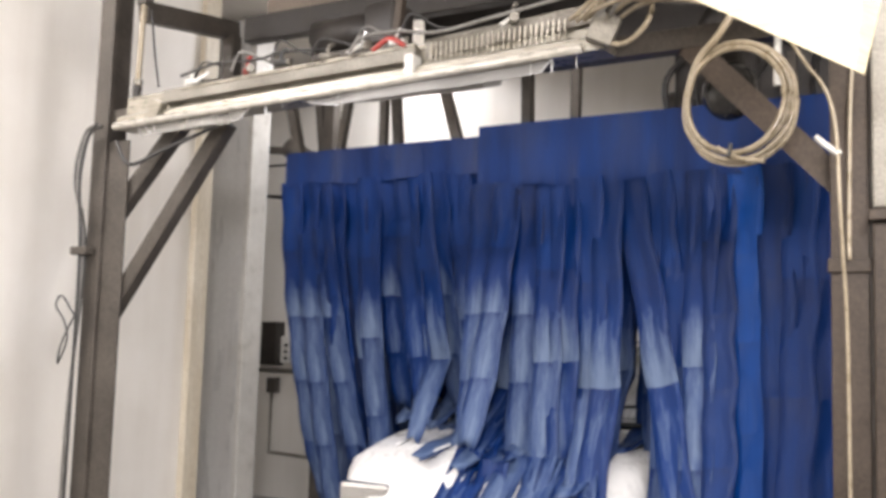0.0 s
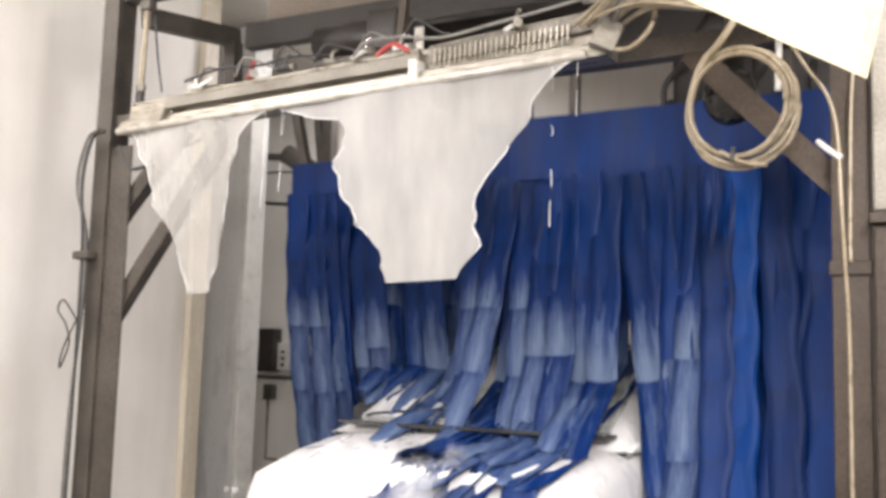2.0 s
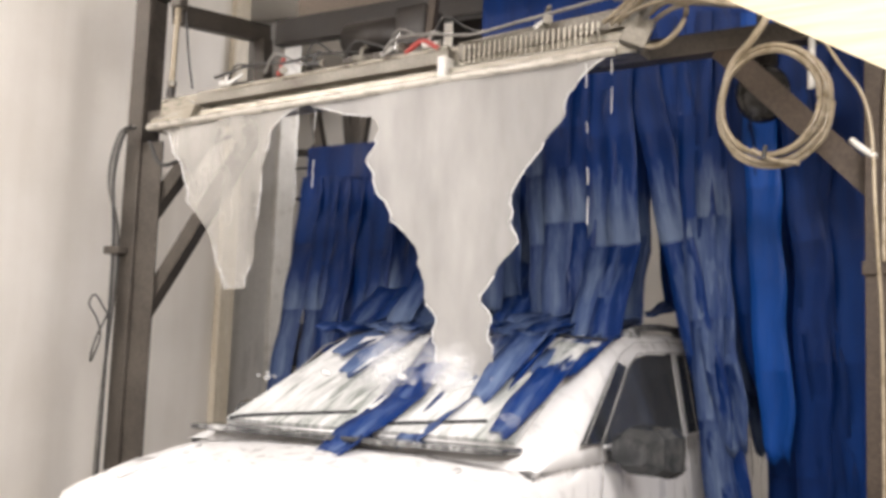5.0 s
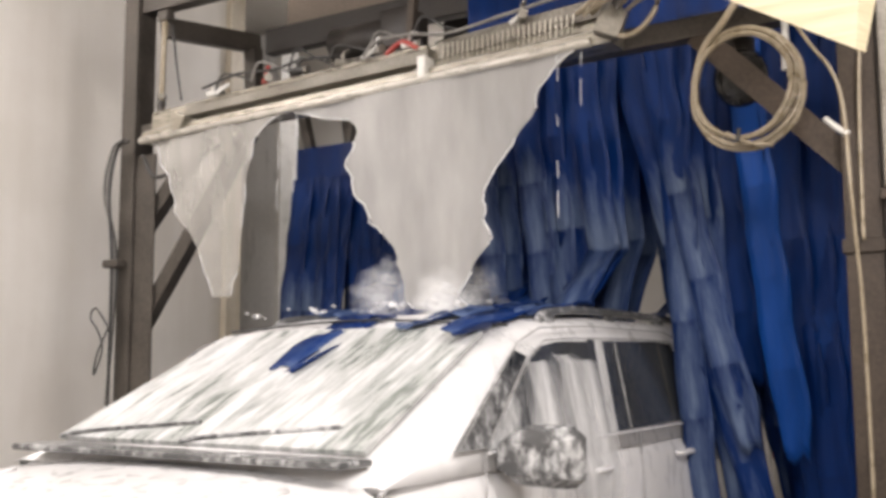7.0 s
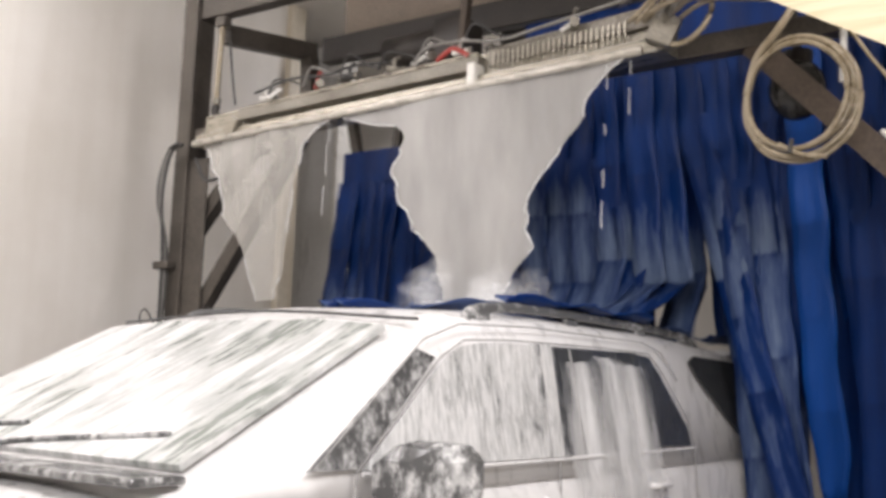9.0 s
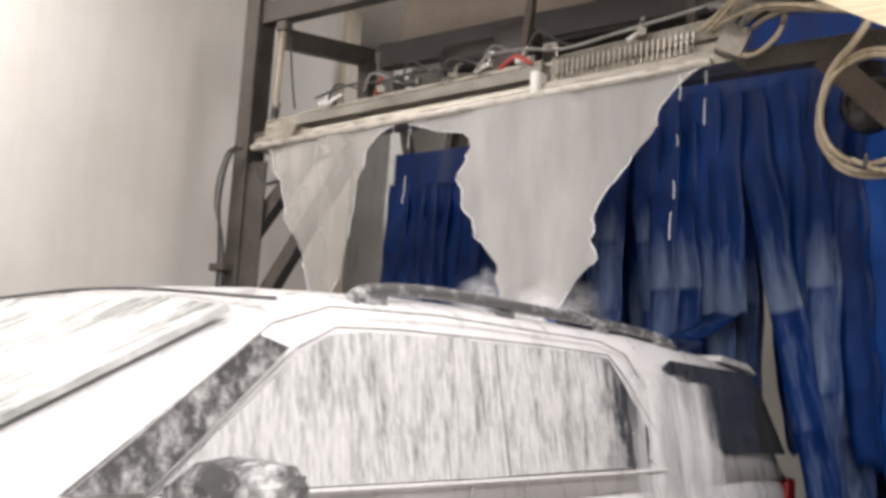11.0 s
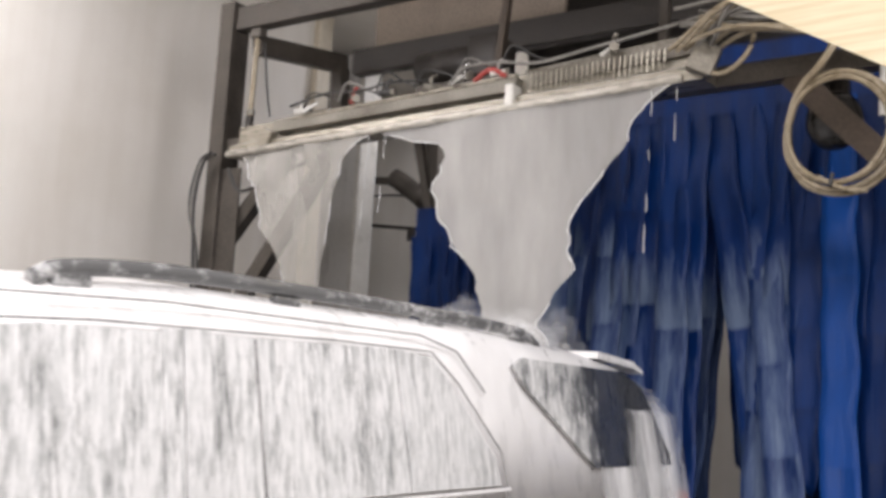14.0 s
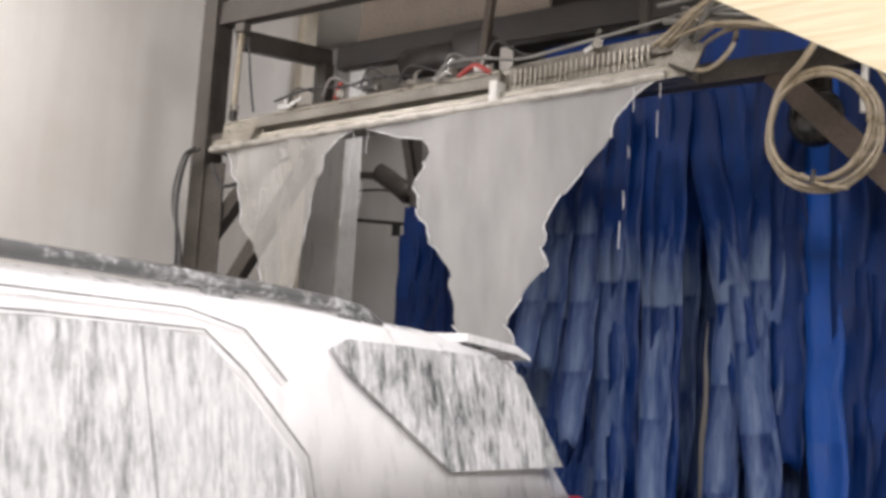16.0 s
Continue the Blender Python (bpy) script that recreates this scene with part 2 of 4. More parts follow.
def glow(name, colour, strength):
    m, nt, b = material(name)
    v = mapped(nt, (1.2, 1.2, 26))
    n = noise_of(nt, v, 3, 5)
    b.inputs["Base Color"].default_value = (0.2, 0.18, 0.13, 1)
    nt.links.new(ramp(nt, n, [(0.3, (colour[0] * 0.78, colour[1] * 0.66, colour[2] * 0.5)), (0.7, colour)]), b.inputs["Emission Color"])
    b.inputs["Emission Strength"].default_value = strength
    return m


TUBE_GLOW = glow("lit_tube", (1, 0.84, 0.54), 0.8)
GLOSS_BLACK = plain("glossy_black_shell", (0.012, 0.011, 0.01), (0.03, 0.028, 0.026), 0.14, 0.0, 6, 40, relief=0.03)


# ---- mesh helpers ----
def part(name, bm, mat, parent=None, label="", smooth=False, data=None):
    if data is None:
        data = bpy.data.meshes.new(name)
        bmesh.ops.recalc_face_normals(bm, faces=bm.faces)
        bm.to_mesh(data)
        bm.free()
        data.materials.append(mat)
        if smooth:
            for p in data.polygons:
                p.use_smooth = True
    ob = new(name, data)
    ob.parent = parent
    if label:
        ob["label"] = label
    return ob


def empty(name, m, label, category, group="", kind=""):
    ob = new(name)
    ob.matrix_world = m
    return tagged(ob, label, category, group, kind)


def add_box(bm, x0, x1, y0, y1, z0, z1, bevel=0.0, m=None):
    res = bmesh.ops.create_cube(bm, size=1)
    vs = res["verts"]
    for v in vs:
        v.co = Vector((x0 + (v.co.x + 0.5) * (x1 - x0), y0 + (v.co.y + 0.5) * (y1 - y0), z0 + (v.co.z + 0.5) * (z1 - z0)))
        if m:
            v.co = m @ v.co
    if bevel:
        edges = {e for v in vs for e in v.link_edges}
        bmesh.ops.bevel(bm, geom=list(edges), offset=bevel, segments=2, affect="EDGES", profile=0.5)
    return bm


def box(x0, x1, y0, y1, z0, z1, bevel=0.006):
    return add_box(bmesh.new(), x0, x1, y0, y1, z0, z1, bevel)


def bar(a, b, w, h=None, bevel=0.006, wall=0.0):
    """A square bar from a to b, w wide and h high."""
    a, b = Vector(a), Vector(b)
    h = h or w
    m = Matrix.Translation(a) @ (b - a).to_track_quat("X", "Z").to_matrix().to_4x4()
    return add_box(bmesh.new(), 0, (b - a).length, -w / 2, w / 2, -h / 2, h / 2, bevel, m)


def add_tube(bm, pts, r, sides=8, r_end=None):
    pts = [Vector(p) for p in pts]
    n = len(pts)
    up = Vector((0.13, 0.31, 0.94)).normalized()
    rings = []
    for i, p in enumerate(pts):
        d = (pts[min(i + 1, n - 1)] - pts[max(i - 1, 0)]).normalized()
        u = d.cross(up)
        if u.length < 0.05:
            u = d.cross(Vector((1, 0, 0)))
        u.normalize()
        w = d.cross(u)
        rr = r if r_end is None else r + (r_end - r) * i / (n - 1)
        rings.append([bm.verts.new(p + (u * math.cos(2 * math.pi * k / sides) + w * math.sin(2 * math.pi * k / sides)) * rr) for k in range(sides)])
    for a, b in zip(rings, rings[1:]):
        for k in range(sides):
            bm.faces.new((a[k], a[(k + 1) % sides], b[(k + 1) % sides], b[k]))
    bm.faces.new(rings[0][::-1])
    bm.faces.new(rings[-1])
    return bm


def smooth_path(pts, steps=8):
    """Points along a soft curve through pts."""
    P = [Vector(p) for p in pts]
    P = [P[0] * 2 - P[1]] + P + [P[-1] * 2 - P[-2]]
    out = []
    for i in range(1, len(P) - 2):
        for k in range(steps):
            t = k / steps
            a, b, c, d = P[i - 1], P[i], P[i + 1], P[i + 2]
            out.append(0.5 * (2 * b + (c - a) * t + (2 * a - 5 * b + 4 * c - d) * t * t + (3 * b - a - 3 * c + d) * t ** 3))
    return out + [P[-2]]


def tube(pts, r, soft=True, sides=8):
    return add_tube(bmesh.new(), smooth_path(pts) if soft else pts, r, sides)


def loft(rings, closed=True, caps=True):
    bm = bmesh.new()
    vs = [[bm.verts.new(p) for p in r] for r in rings]
    n = len(rings[0])
    for a, b in zip(vs, vs[1:]):
        for k in range(n if closed else n - 1):
            bm.faces.new((a[k], a[(k + 1) % n], b[(k + 1) % n], b[k]))
    if caps and closed:
        bm.faces.new(vs[0][::-1])
        bm.faces.new(vs[-1])
    return bm


def slab(points, normal, depth):
    """A flat outline given a thickness along normal."""
    n = Vector(normal).normalized() * depth
    return loft([[Vector(p) for p in points], [Vector(p) + n for p in points]])


# ---- the bay ----
floor = tagged(part("floor", box(-6.6, 1.6, -3.2, 8.2, GROUND - 0.24, GROUND - 0.04, 0), CONCRETE), "wet grey concrete floor of the wash bay", "floor", kind="structure")
ceiling = tagged(part("ceiling", box(-6.6, 1.6, -3.2, 8.2, 4.7, 4.9, 0), WALL), "plain white ceiling over the wash bay", "ceiling", kind="structure")
tagged(part("wall_west", box(-6.6, -6.4, -3.2, 5.75, GROUND - 0.04, 4.7, 0), WALL), "white panelled wall streaked with wash water", "wall", kind="structure")
tagged(part("wall_north", box(-9.6, 1.6, 8.2, 8.4, GROUND - 0.04, 4.7, 0), WALL), "white wall behind the wash curtains", "wall", kind="structure")
tagged(part("wall_recess", box(-9.8, -9.6, 5.5, 8.4, GROUND - 0.04, 4.7, 0), WALL), "white end wall of the side recess", "wall", kind="structure")
tagged(part("wall_return", box(-9.6, -6.6, 5.5, 5.7, GROUND - 0.04, 4.7, 0), WALL), "white return wall of the side recess", "wall", kind="structure")
tagged(part("floor_recess", box(-9.6, -6.6, 5.7, 8.2, GROUND - 0.2, GROUND, 0), CONCRETE), "grey concrete floor of the recess", "floor", kind="structure")
tagged(part("ceiling_recess", box(-9.6, -6.6, 5.7, 8.2, 4.7, 4.9, 0), WALL), "white ceiling of the recess", "ceiling", kind="structure")
tagged(part("wall_east", box(1.6, 1.8, -3.2, 8.4, GROUND - 0.04, 4.7, 0), WALL), "white wall beside the viewing place", "wall", kind="structure")
tagged(part("wall_south", box(-6.6, 1.8, -3.4, -3.2, GROUND - 0.04, 4.7, 0), WALL), "white wall at the exit end", "wall", kind="structure")
tagged(part("trim", box(-6.4, -6.33, 5.6, 5.78, GROUND - 0.04, 4.7, 0.01), STAINED), "stained cream corner trim on the wall", "trim", kind="structure")


def sheet_column():
    root = empty("door_column", pose(-6.8, 6.5, GROUND - 0.04), "white sheet-metal column with a bright worn edge", "column", kind="structure")
    part("face", box(-0.36, 0.24, 0, 0.3, 0, 4.88, 0.012), COLUMN, root)
    part("edge_strip", box(0.243, 0.3, -0.03, 0.2, 0, 4.85, 0.006), PLASTIC_WHITE, root, "bright white edge strip")
    part("joint_strip", box(-0.42, -0.363, -0.02, 0.2, 0, 4.85, 0.006), STAINED, root, "stained joint strip")


sheet_column()


# ---- the arch ----
AX = -5.21            # outer face of the far post
AY = 3.42             # plane of the arch


def steel_arch():
    root = empty("wash_arch", pose(0, 0, 0), "grimy dark steel arch frame standing over the wash lane", "frame")
    part("post", box(AX - 0.03, AX + 0.1, AY + 0.08, AY + 0.24, GROUND, 3.86), STEEL, root)
    part("post", box(-0.78, -0.63, AY + 0.05, AY + 0.25, GROUND, 3.86), RUST_STEEL, root, "brown rusty near post")
    part("pale_rail", box(-0.61, -0.53, AY - 0.02, AY + 0.1, 2.05, 3.6, 0.01), STEEL_LIGHT, root, "pale worn steel rail beside the post")
    part("rail_clamp", box(-0.622, -0.52, AY - 0.04, AY + 0.12, 2.0, 2.046, 0.006), RUST_STEEL, root)
    part("lower_rail", box(-0.612, -0.535, AY - 0.01, AY + 0.1, GROUND, 1.996, 0.01), RUST_STEEL, root)
    part("post_clamp", box(-0.79, -0.62, AY + 0.035, AY + 0.26, 1.8, 1.86, 0.006), RUST_STEEL, root)
    part("post_flange", box(AX + 0.1, AX + 0.28, AY + 0.1, AY + 0.112, GROUND, 2.7, 0.002), STEEL, root)
    part("front_beam", bar((AX + 0.1, AY + 0.16, 3.74), (-0.78, AY + 0.16, 3.69), 0.1, 0.16), STEEL, root)
    part("side_beam", bar((AX + 0.2, AY + 0.22, 3.575), (AX + 0.22, 4.5, 3.69), 0.09, 0.13), STEEL, root)
    part("side_beam", bar((-0.7, AY + 0.2, 3.53), (-0.7, 4.5, 3.6), 0.09, 0.13), STEEL, root)
    part("back_beam", bar((AX + 0.16, 4.7, 3.76), (-0.62, 4.7, 3.74), 0.1, 0.19), BLACK_STEEL, root)
    part("upper_beam", bar((AX + 0.3, 5.62, 4.2), (-0.62, 5.62, 4.15), 0.16, 0.2), BLACK_STEEL, root)
    part("lower_beam", bar((AX + 0.1, AY + 0.17, 2.86), (-0.78, AY + 0.17, 2.9), 0.1, 0.1), STEEL, root)
    part("stub_post", bar((AX + 0.28, 4.42, 3.28), (AX + 0.26, 4.42, 3.62), 0.09, 0.09), STEEL, root)
    for z0, x1, z1 in ((1.6, -4.19, 2.76), (2.23, -4.56, 2.78)):
        part("knee_brace", bar((AX + 0.12, AY + 0.17, z0), (x1, AY + 0.17, z1), 0.085, 0.1), STEEL, root)
    part("knee_brace", bar((-0.74, AY + 0.17, 2.17), (-1.4, AY + 0.17, 2.86), 0.09, 0.1), RUST_STEEL, root)
    return root


steel_arch()


# ---- the foam trough ----
def foam_trough():
    root = empty("foam_trough", pose(0, 0, 0), "long wet aluminium foam trough fixed under the arch beam", "trough")
    x0, x1, z0, z1 = -4.84, -1.72, 2.72, 2.82

    def zz(x):
        return z0 + (x - x0) / (x1 - x0) * (z1 - z0)

    # a lip along the bottom, a sloping back and a rounded top
    prof = [(-0.06, 0.0), (0.1, 0.0), (0.1, 0.2), (0.03, 0.21), (0.02, 0.1), (-0.05, 0.07)]
    rings = [[(x, AY - 0.04 + y, zz(x) + z) for y, z in prof] for x in (x0, x0 + 0.5, -3.2, -2.4, x1)]
    part("channel", loft(rings), ALU, root)
    part("lip", tube([(x0, AY - 0.105, zz(x0) + 0.012), (-3.2, AY - 0.105, zz(-3.2) + 0.012), (x1 - 0.1, AY - 0.105, zz(x1) + 0.012)], 0.022, False), LIP, root, "bright rounded lip", True)
    part("end_cap", bar((x1 - 0.02, AY - 0.12, zz(x1) + 0.02), (x1 + 0.03, AY - 0.1, zz(x1) + 0.15), 0.07, 0.12), STEEL_LIGHT, root)
    part("end_cap", bar((x0 + 0.3, AY - 0.09, zz(x0) + 0.03), (x0 + 0.35, AY - 0.09, zz(x0) + 0.14), 0.06, 0.1), ALU, root)
    part("back_rail", bar((x0 + 0.35, AY - 0.02, zz(x0) + 0.17), (-2.74, AY - 0.02, zz(-2.74) + 0.15), 0.1, 0.08), STEEL_LIGHT, root)
    part("top_rail", bar((x0 + 0.5, AY - 0.06, zz(x0) + 0.2), (-2.74, AY - 0.06, zz(-2.74) + 0.19), 0.03, 0.025), ALU, root)
    part("cover", bar((-2.7, AY - 0.01, zz(-2.7) + 0.17), (x1, AY - 0.01, zz(x1) + 0.2), 0.06, 0.1), STEEL_LIGHT, root)
    part("end_bracket", box(-2.77, -2.72, AY - 0.13, AY - 0.03, 2.8, 2.92, 0.012), PLASTIC_WHITE, root, "white plastic end bracket")
    for k in range(26):
        x = -2.66 + k * 0.029
        part("rib", bar((x, AY - 0.05, zz(x) + 0.09), (x + 0.004, AY - 0.055, zz(x) + 0.19), 0.009, 0.012, 0), ALU, root)
    for x in (-4.22, -3.14, -2.24):
        part("clamp", bar((x, AY - 0.1, zz(x) + 0.2), (x + 0.05, AY - 0.03, zz(x) + 0.27), 0.03, 0.02, 0.004), PLASTIC_WHITE, root)
    for x in (-2.95,):
        part("hanger", bar((x, AY + 0.06, zz(x) + 0.18), (x, AY + 0.16, 3.68), 0.045), RUST_STEEL, root)
    part("valve", tube([(-3.0, AY - 0.07, 2.98), (-2.9, AY - 0.07, 3.03), (-2.8, AY - 0.07, 2.98)], 0.014), RED, root, "red hose connector", True)
    return root


foam_trough()


def cable(name, pts, r, mat, label, parent=None):
    ob = part(name, tube(pts, r), mat, parent, "" if parent is None else "", True)
    return tagged(ob, label, "cable") if parent is None else ob


def feed_pipe():
    root = empty("feed_pipe", pose(-4.8, AY + 0.02, 2.95), "clear water feed pipe with a black elbow at the post", "pipe")
    part("pipe", tube([(0, 0, 0.04), (0.015, 0, 0.62)], 0.019, False), HOSE, root)
    part("elbow", tube([(0, 0, 0.06), (0, 0, 0.0), (0.05, 0, -0.04), (0.14, 0, -0.03)], 0.028), BLACK_STEEL, root, "black elbow", True)
    part("nut", tube([(0.001, 0, 0.07), (0.003, 0, 0.1)], 0.03, False), STEEL_LIGHT, root)
    part("valve_body", box(-0.03, 0.06, -0.03, 0.04, 0.57, 0.64, 0.012), STEEL, root)


feed_pipe()


def hose_coil():
    root = empty("hose_coil", pose(-1.09, 3.2, 2.49), "coil of clear hose hanging from the arch", "hose")
    rnd = random.Random(4)
    for k in range(4):
        r = 0.2 + 0.011 * k
        oy, oz = -0.03 + 0.018 * k, rnd.uniform(-0.012, 0.012)
        pts = [(math.cos(a) * r * 0.98 + rnd.uniform(-.005, .005), oy + 0.012 * math.sin(a * 2 + k), math.sin(a) * r * 1.08 + oz) for a in [i * math.tau / 20 for i in range(21)]]
        part("loop", tube(pts, 0.012), HOSE, root, smooth=True)
    part("lead", tube([(-0.2, -0.03, 0.02), (-0.15, -0.04, 0.17), (-0.06, -0.05, 0.27), (0.02, -0.02, 0.42), (0.1, 0.1, 0.7)], 0.016), HOSE, root, smooth=True)
    part("hook", tube([(0.1, 0.1, 0.69), (0.14, 0.3, 0.9), (0.16, 0.38, 1.17)], 0.012), CABLE, root)
    part("tail", tube([(-0.07, -0.04, -0.2), (0.02, -0.05, -0.25), (0.12, -0.05, -0.27)], 0.01), HOSE, root, smooth=True)
    part("tie", tube([(-0.02, -0.06, -0.245), (-0.01, -0.06, -0.19)], 0.009, False), CABLE, root)


hose_coil()

# cables down the far post, on the trough and across the arch
for k in range(3):
    d = 0.02 * k
    cable("cable", [(AX + 0.14, AY + 0.0 - d, 2.78), (AX + 0.03 - d, AY + 0.0, 2.73), (AX - 0.03 - d, AY, 2.45), (AX - 0.01, AY + 0.02 + d, 2.0), (AX - 0.03 - d / 2, AY + 0.04, 1.0), (AX - 0.05 - d / 2, AY + 0.05, GROUND)], 0.011, CABLE_GREY if k == 1 else CABLE, "dark cable running down the steel post")
cable("cable", [(AX - 0.03, AY + 0.03, 1.6), (AX - 0.12, AY, 1.72), (AX - 0.17, AY, 1.66), (AX - 0.09, AY, 1.57), (AX - 0.05, AY, 1.45), (AX - 0.12, AY, 1.3), (AX - 0.1, AY, 1.42), (AX - 0.02, AY + 0.02, 1.6)], 0.006, CABLE, "looped black cable tie-off on the post")
tagged(part("cable_clamp", box(AX - 0.08, AX + 0.06, AY + 0.0, AY + 0.075, 1.98, 2.03, 0.008), STEEL), "dark clamp holding cables to the post", "clamp")
cable("cable", [(-4.3, AY - 0.12, 2.98), (-4.05, AY - 0.08, 3.04), (-3.8, AY - 0.06, 3.03), (-3.6, AY - 0.04, 3.06), (-3.3, AY - 0.05, 3.03)], 0.008, CABLE, "thin cable lying on the trough")
cable("cable", [(-3.14, AY - 0.1, 2.97), (-3.05, AY - 0.1, 3.05), (-2.85, AY - 0.08, 3.06), (-2.6, AY - 0.09, 3.02), (-2.3, AY - 0.09, 3.05), (-1.9, AY - 0.08, 3.1), (-1.6, AY - 0.04, 3.16)], 0.009, CABLE_GREY, "grey cable clipped along the trough")
cable("cable", [(-4.75, AY + 0.05, 3.5), (-4.68, AY + 0.03, 3.2), (-4.6, AY + 0.0, 2.98)], 0.007, CABLE, "thin cable beside the feed pipe")
rnd = random.Random(11)
for k in range(17):
    a = rnd.uniform(0, 0.16)
    cable("hose", [(-1.75 + rnd.uniform(-.1, .1), AY - 0.05 - a, 2.95 + rnd.uniform(-.06, .2)), (-1.5, AY - 0.12 - a, 3.0 + rnd.uniform(-.03, .12)), (-1.1, AY - 0.1, 2.98 + rnd.uniform(-.05, .1)), (-0.8, AY - 0.05 - a, 3.0 + rnd.uniform(-.08, .1)), (-0.45, AY, 3.1)], rnd.uniform(0.008, 0.015), HOSE if k % 2 else CABLE_GREY, "bundled hose running across to the near post")
cable("hose", [(-1.75, AY - 0.08, 2.86), (-1.6, AY - 0.14, 2.82), (-1.5, AY - 0.14, 2.9), (-1.5, AY - 0.1, 3.02), (-1.62, AY - 0.08, 3.1)], 0.012, HOSE, "short clear hose curling off the trough end")
cable("cable", [(AX + 0.25, AY + 0.02, 2.68), (AX + 0.4, AY + 0.0, 2.52), (AX + 0.7, AY - 0.02, 2.58), (AX + 1.1, AY, 2.7)], 0.012, CABLE, "dark hose drooping under the trough")


def wall_drive():
    """The geared motor on an arm behind the far curtain, with its cable, and the rail under it."""
    root = empty("arm_motor", pose(-6.1, 7.0, 3.2), "dark geared motor on an arm behind the curtains", "motor")
    part("arm", bar((-1.0, 0, 0.27), (-0.3, 0, 0.2), 0.06, 0.07), STEEL, root)
    part("barrel", tube([(-0.38, 0, 0.24), (-0.3, 0, 0.2), (-0.04, 0, 0.03), (0.02, 0, -0.02)], 0.1, False, 16), STEEL, root, smooth=True)
    part("end_cover", tube([(0.02, 0, -0.02), (0.06, 0, -0.05)], 0.075, False, 16), BLACK_STEEL, root, smooth=True)
    part("strut", bar((0.06, 0.02, 0.02), (-0.06, 0.02, 0.85), 0.07), STEEL, root)
    part("post", bar((0.1, 0.05, -3.4), (0.1, 0.05, 1.5), 0.12), STEEL, root)
    part("cable", tube([(-0.95, 0, -0.04), (-0.7, 0, 0.06), (-0.35, 0, 0.06), (-0.1, 0, 0.02)], 0.012), CABLE, root, smooth=True)
    part("rail", bar((-1.0, 0, -0.2), (0.04, 0, -0.31), 0.03, 0.035), BLACK_STEEL, root)
    part("rail_bracket", box(-0.16, -0.08, -0.02, 0.02, -0.42, -0.3, 0.004), BLACK_STEEL, root)


wall_drive()
def post_hose():
    root = empty("post_hose", pose(0, 0, 0), "clear hose curving over and down the near post", "hose")
    part("line", tube([(-1.05, 3.3, 3.0), (-0.92, 3.22, 2.78), (-0.82, 3.2, 2.61), (-0.755, 3.2, 2.51), (-0.72, 3.2, 2.4), (-0.706, 3.2, 2.26), (-0.7, 3.2, 2.07), (-0.693, 3.22, 1.85), (-0.69, 3.3, 1.4), (-0.7, 3.38, GROUND)], 0.0075), HOSE, root, smooth=True)
    part("elbow", tube([(-0.8, 3.3, 2.33), (-0.75, 3.24, 2.28), (-0.7, 3.2, 2.24)], 0.013), PLASTIC_WHITE, root, "white elbow", True)
    part("second_line", tube([(-0.67, 3.44, 2.75), (-0.69, 3.43, 2.5), (-0.7, 3.43, 2.0), (-0.7, 3.43, 1.85)], 0.008), HOSE, root, smooth=True)


post_hose()

# gear on top of the frame
tagged(part("board", box(-4.95, -3.3, 4.78, 4.82, 3.86, 4.6, 0.004), BOARD), "brown plywood board on top of the frame", "board")


def drive_motor(x, y, z):
    root = empty("drive_motor", pose(x, y, z), "black drive motor between the frame beams", "motor")
    part("body", tube([(-0.22, 0, 0), (0.2, 0, 0)], 0.11, False, 16), BLACK_STEEL, root, smooth=True)
    part("gearbox", box(0.2, 0.42, -0.12, 0.12, -0.13, 0.13, 0.02), BLACK_STEEL, root)
    part("foot", box(-0.2, 0.4, -0.1, 0.1, -0.17, -0.131, 0.004), STEEL, root)


drive_motor(-3.75, 4.15, 3.4)
tagged(part("support_bar", bar((AX + 0.2, 4.15, 3.2), (-3.1, 4.15, 3.2), 0.07, 0.06), BLACK_STEEL), "black cross bar carrying the drive", "beam")
for x in (-3.35,):
    tagged(part("hanging_post", bar((x, 5.9, 4.7), (x + 0.04, 5.9, 2.3), 0.08), STEEL), "dark steel post hanging behind the arch", "post")


def strip_light():
    """The slanting lit strip beside the viewing place."""
    root = empty("strip_light", pose(0, 0, 0), "warm lit strip light in a slanting housing", "lamp")
    a, b = Vector((-1.93, 2.58, 3.22)), Vector((-0.56, 2.66, 2.41))
    up = Vector((0.03, -0.03, 0.25))
    back = Vector((0.04, 0.12, 0.0))
    part("diffuser", loft([[p, p + back * 0.5, p + back + up, p + up] for p in (a, b)]), TUBE_GLOW, root)
    part("housing", loft([[p + up * 1.02, p + back + up * 1.02, p + back + up * 1.3, p + up * 1.3] for p in (a, b)]), PLASTIC_WHITE, root)
    for p in (a + (b - a) * 0.2, b):
        part("drop_rod", tube([p + back * 0.5 + up * 1.2, (p.x + 0.06, p.y + 0.02, 4.7)], 0.012, False), STEEL, root)


strip_light()


def wall_box():
    root = empty("control_box", pose(-7.45, 8.2, 1.5), "black control box on the white wall", "box")
    part("case", box(-0.16, 0.06, -0.16, -0.002, -0.24, 0.24, 0.012), BLACK_STEEL, root)
    part("panel", box(0.065, 0.24, -0.08, -0.002, -0.22, 0.08, 0.008), PLASTIC_WHITE, root, "white switch panel")
    for k in range(3):
        part("button", tube([(0.15, -0.08, -0.02 - 0.07 * k), (0.15, -0.1, -0.02 - 0.07 * k)], 0.018, False), BLACK_STEEL, root)


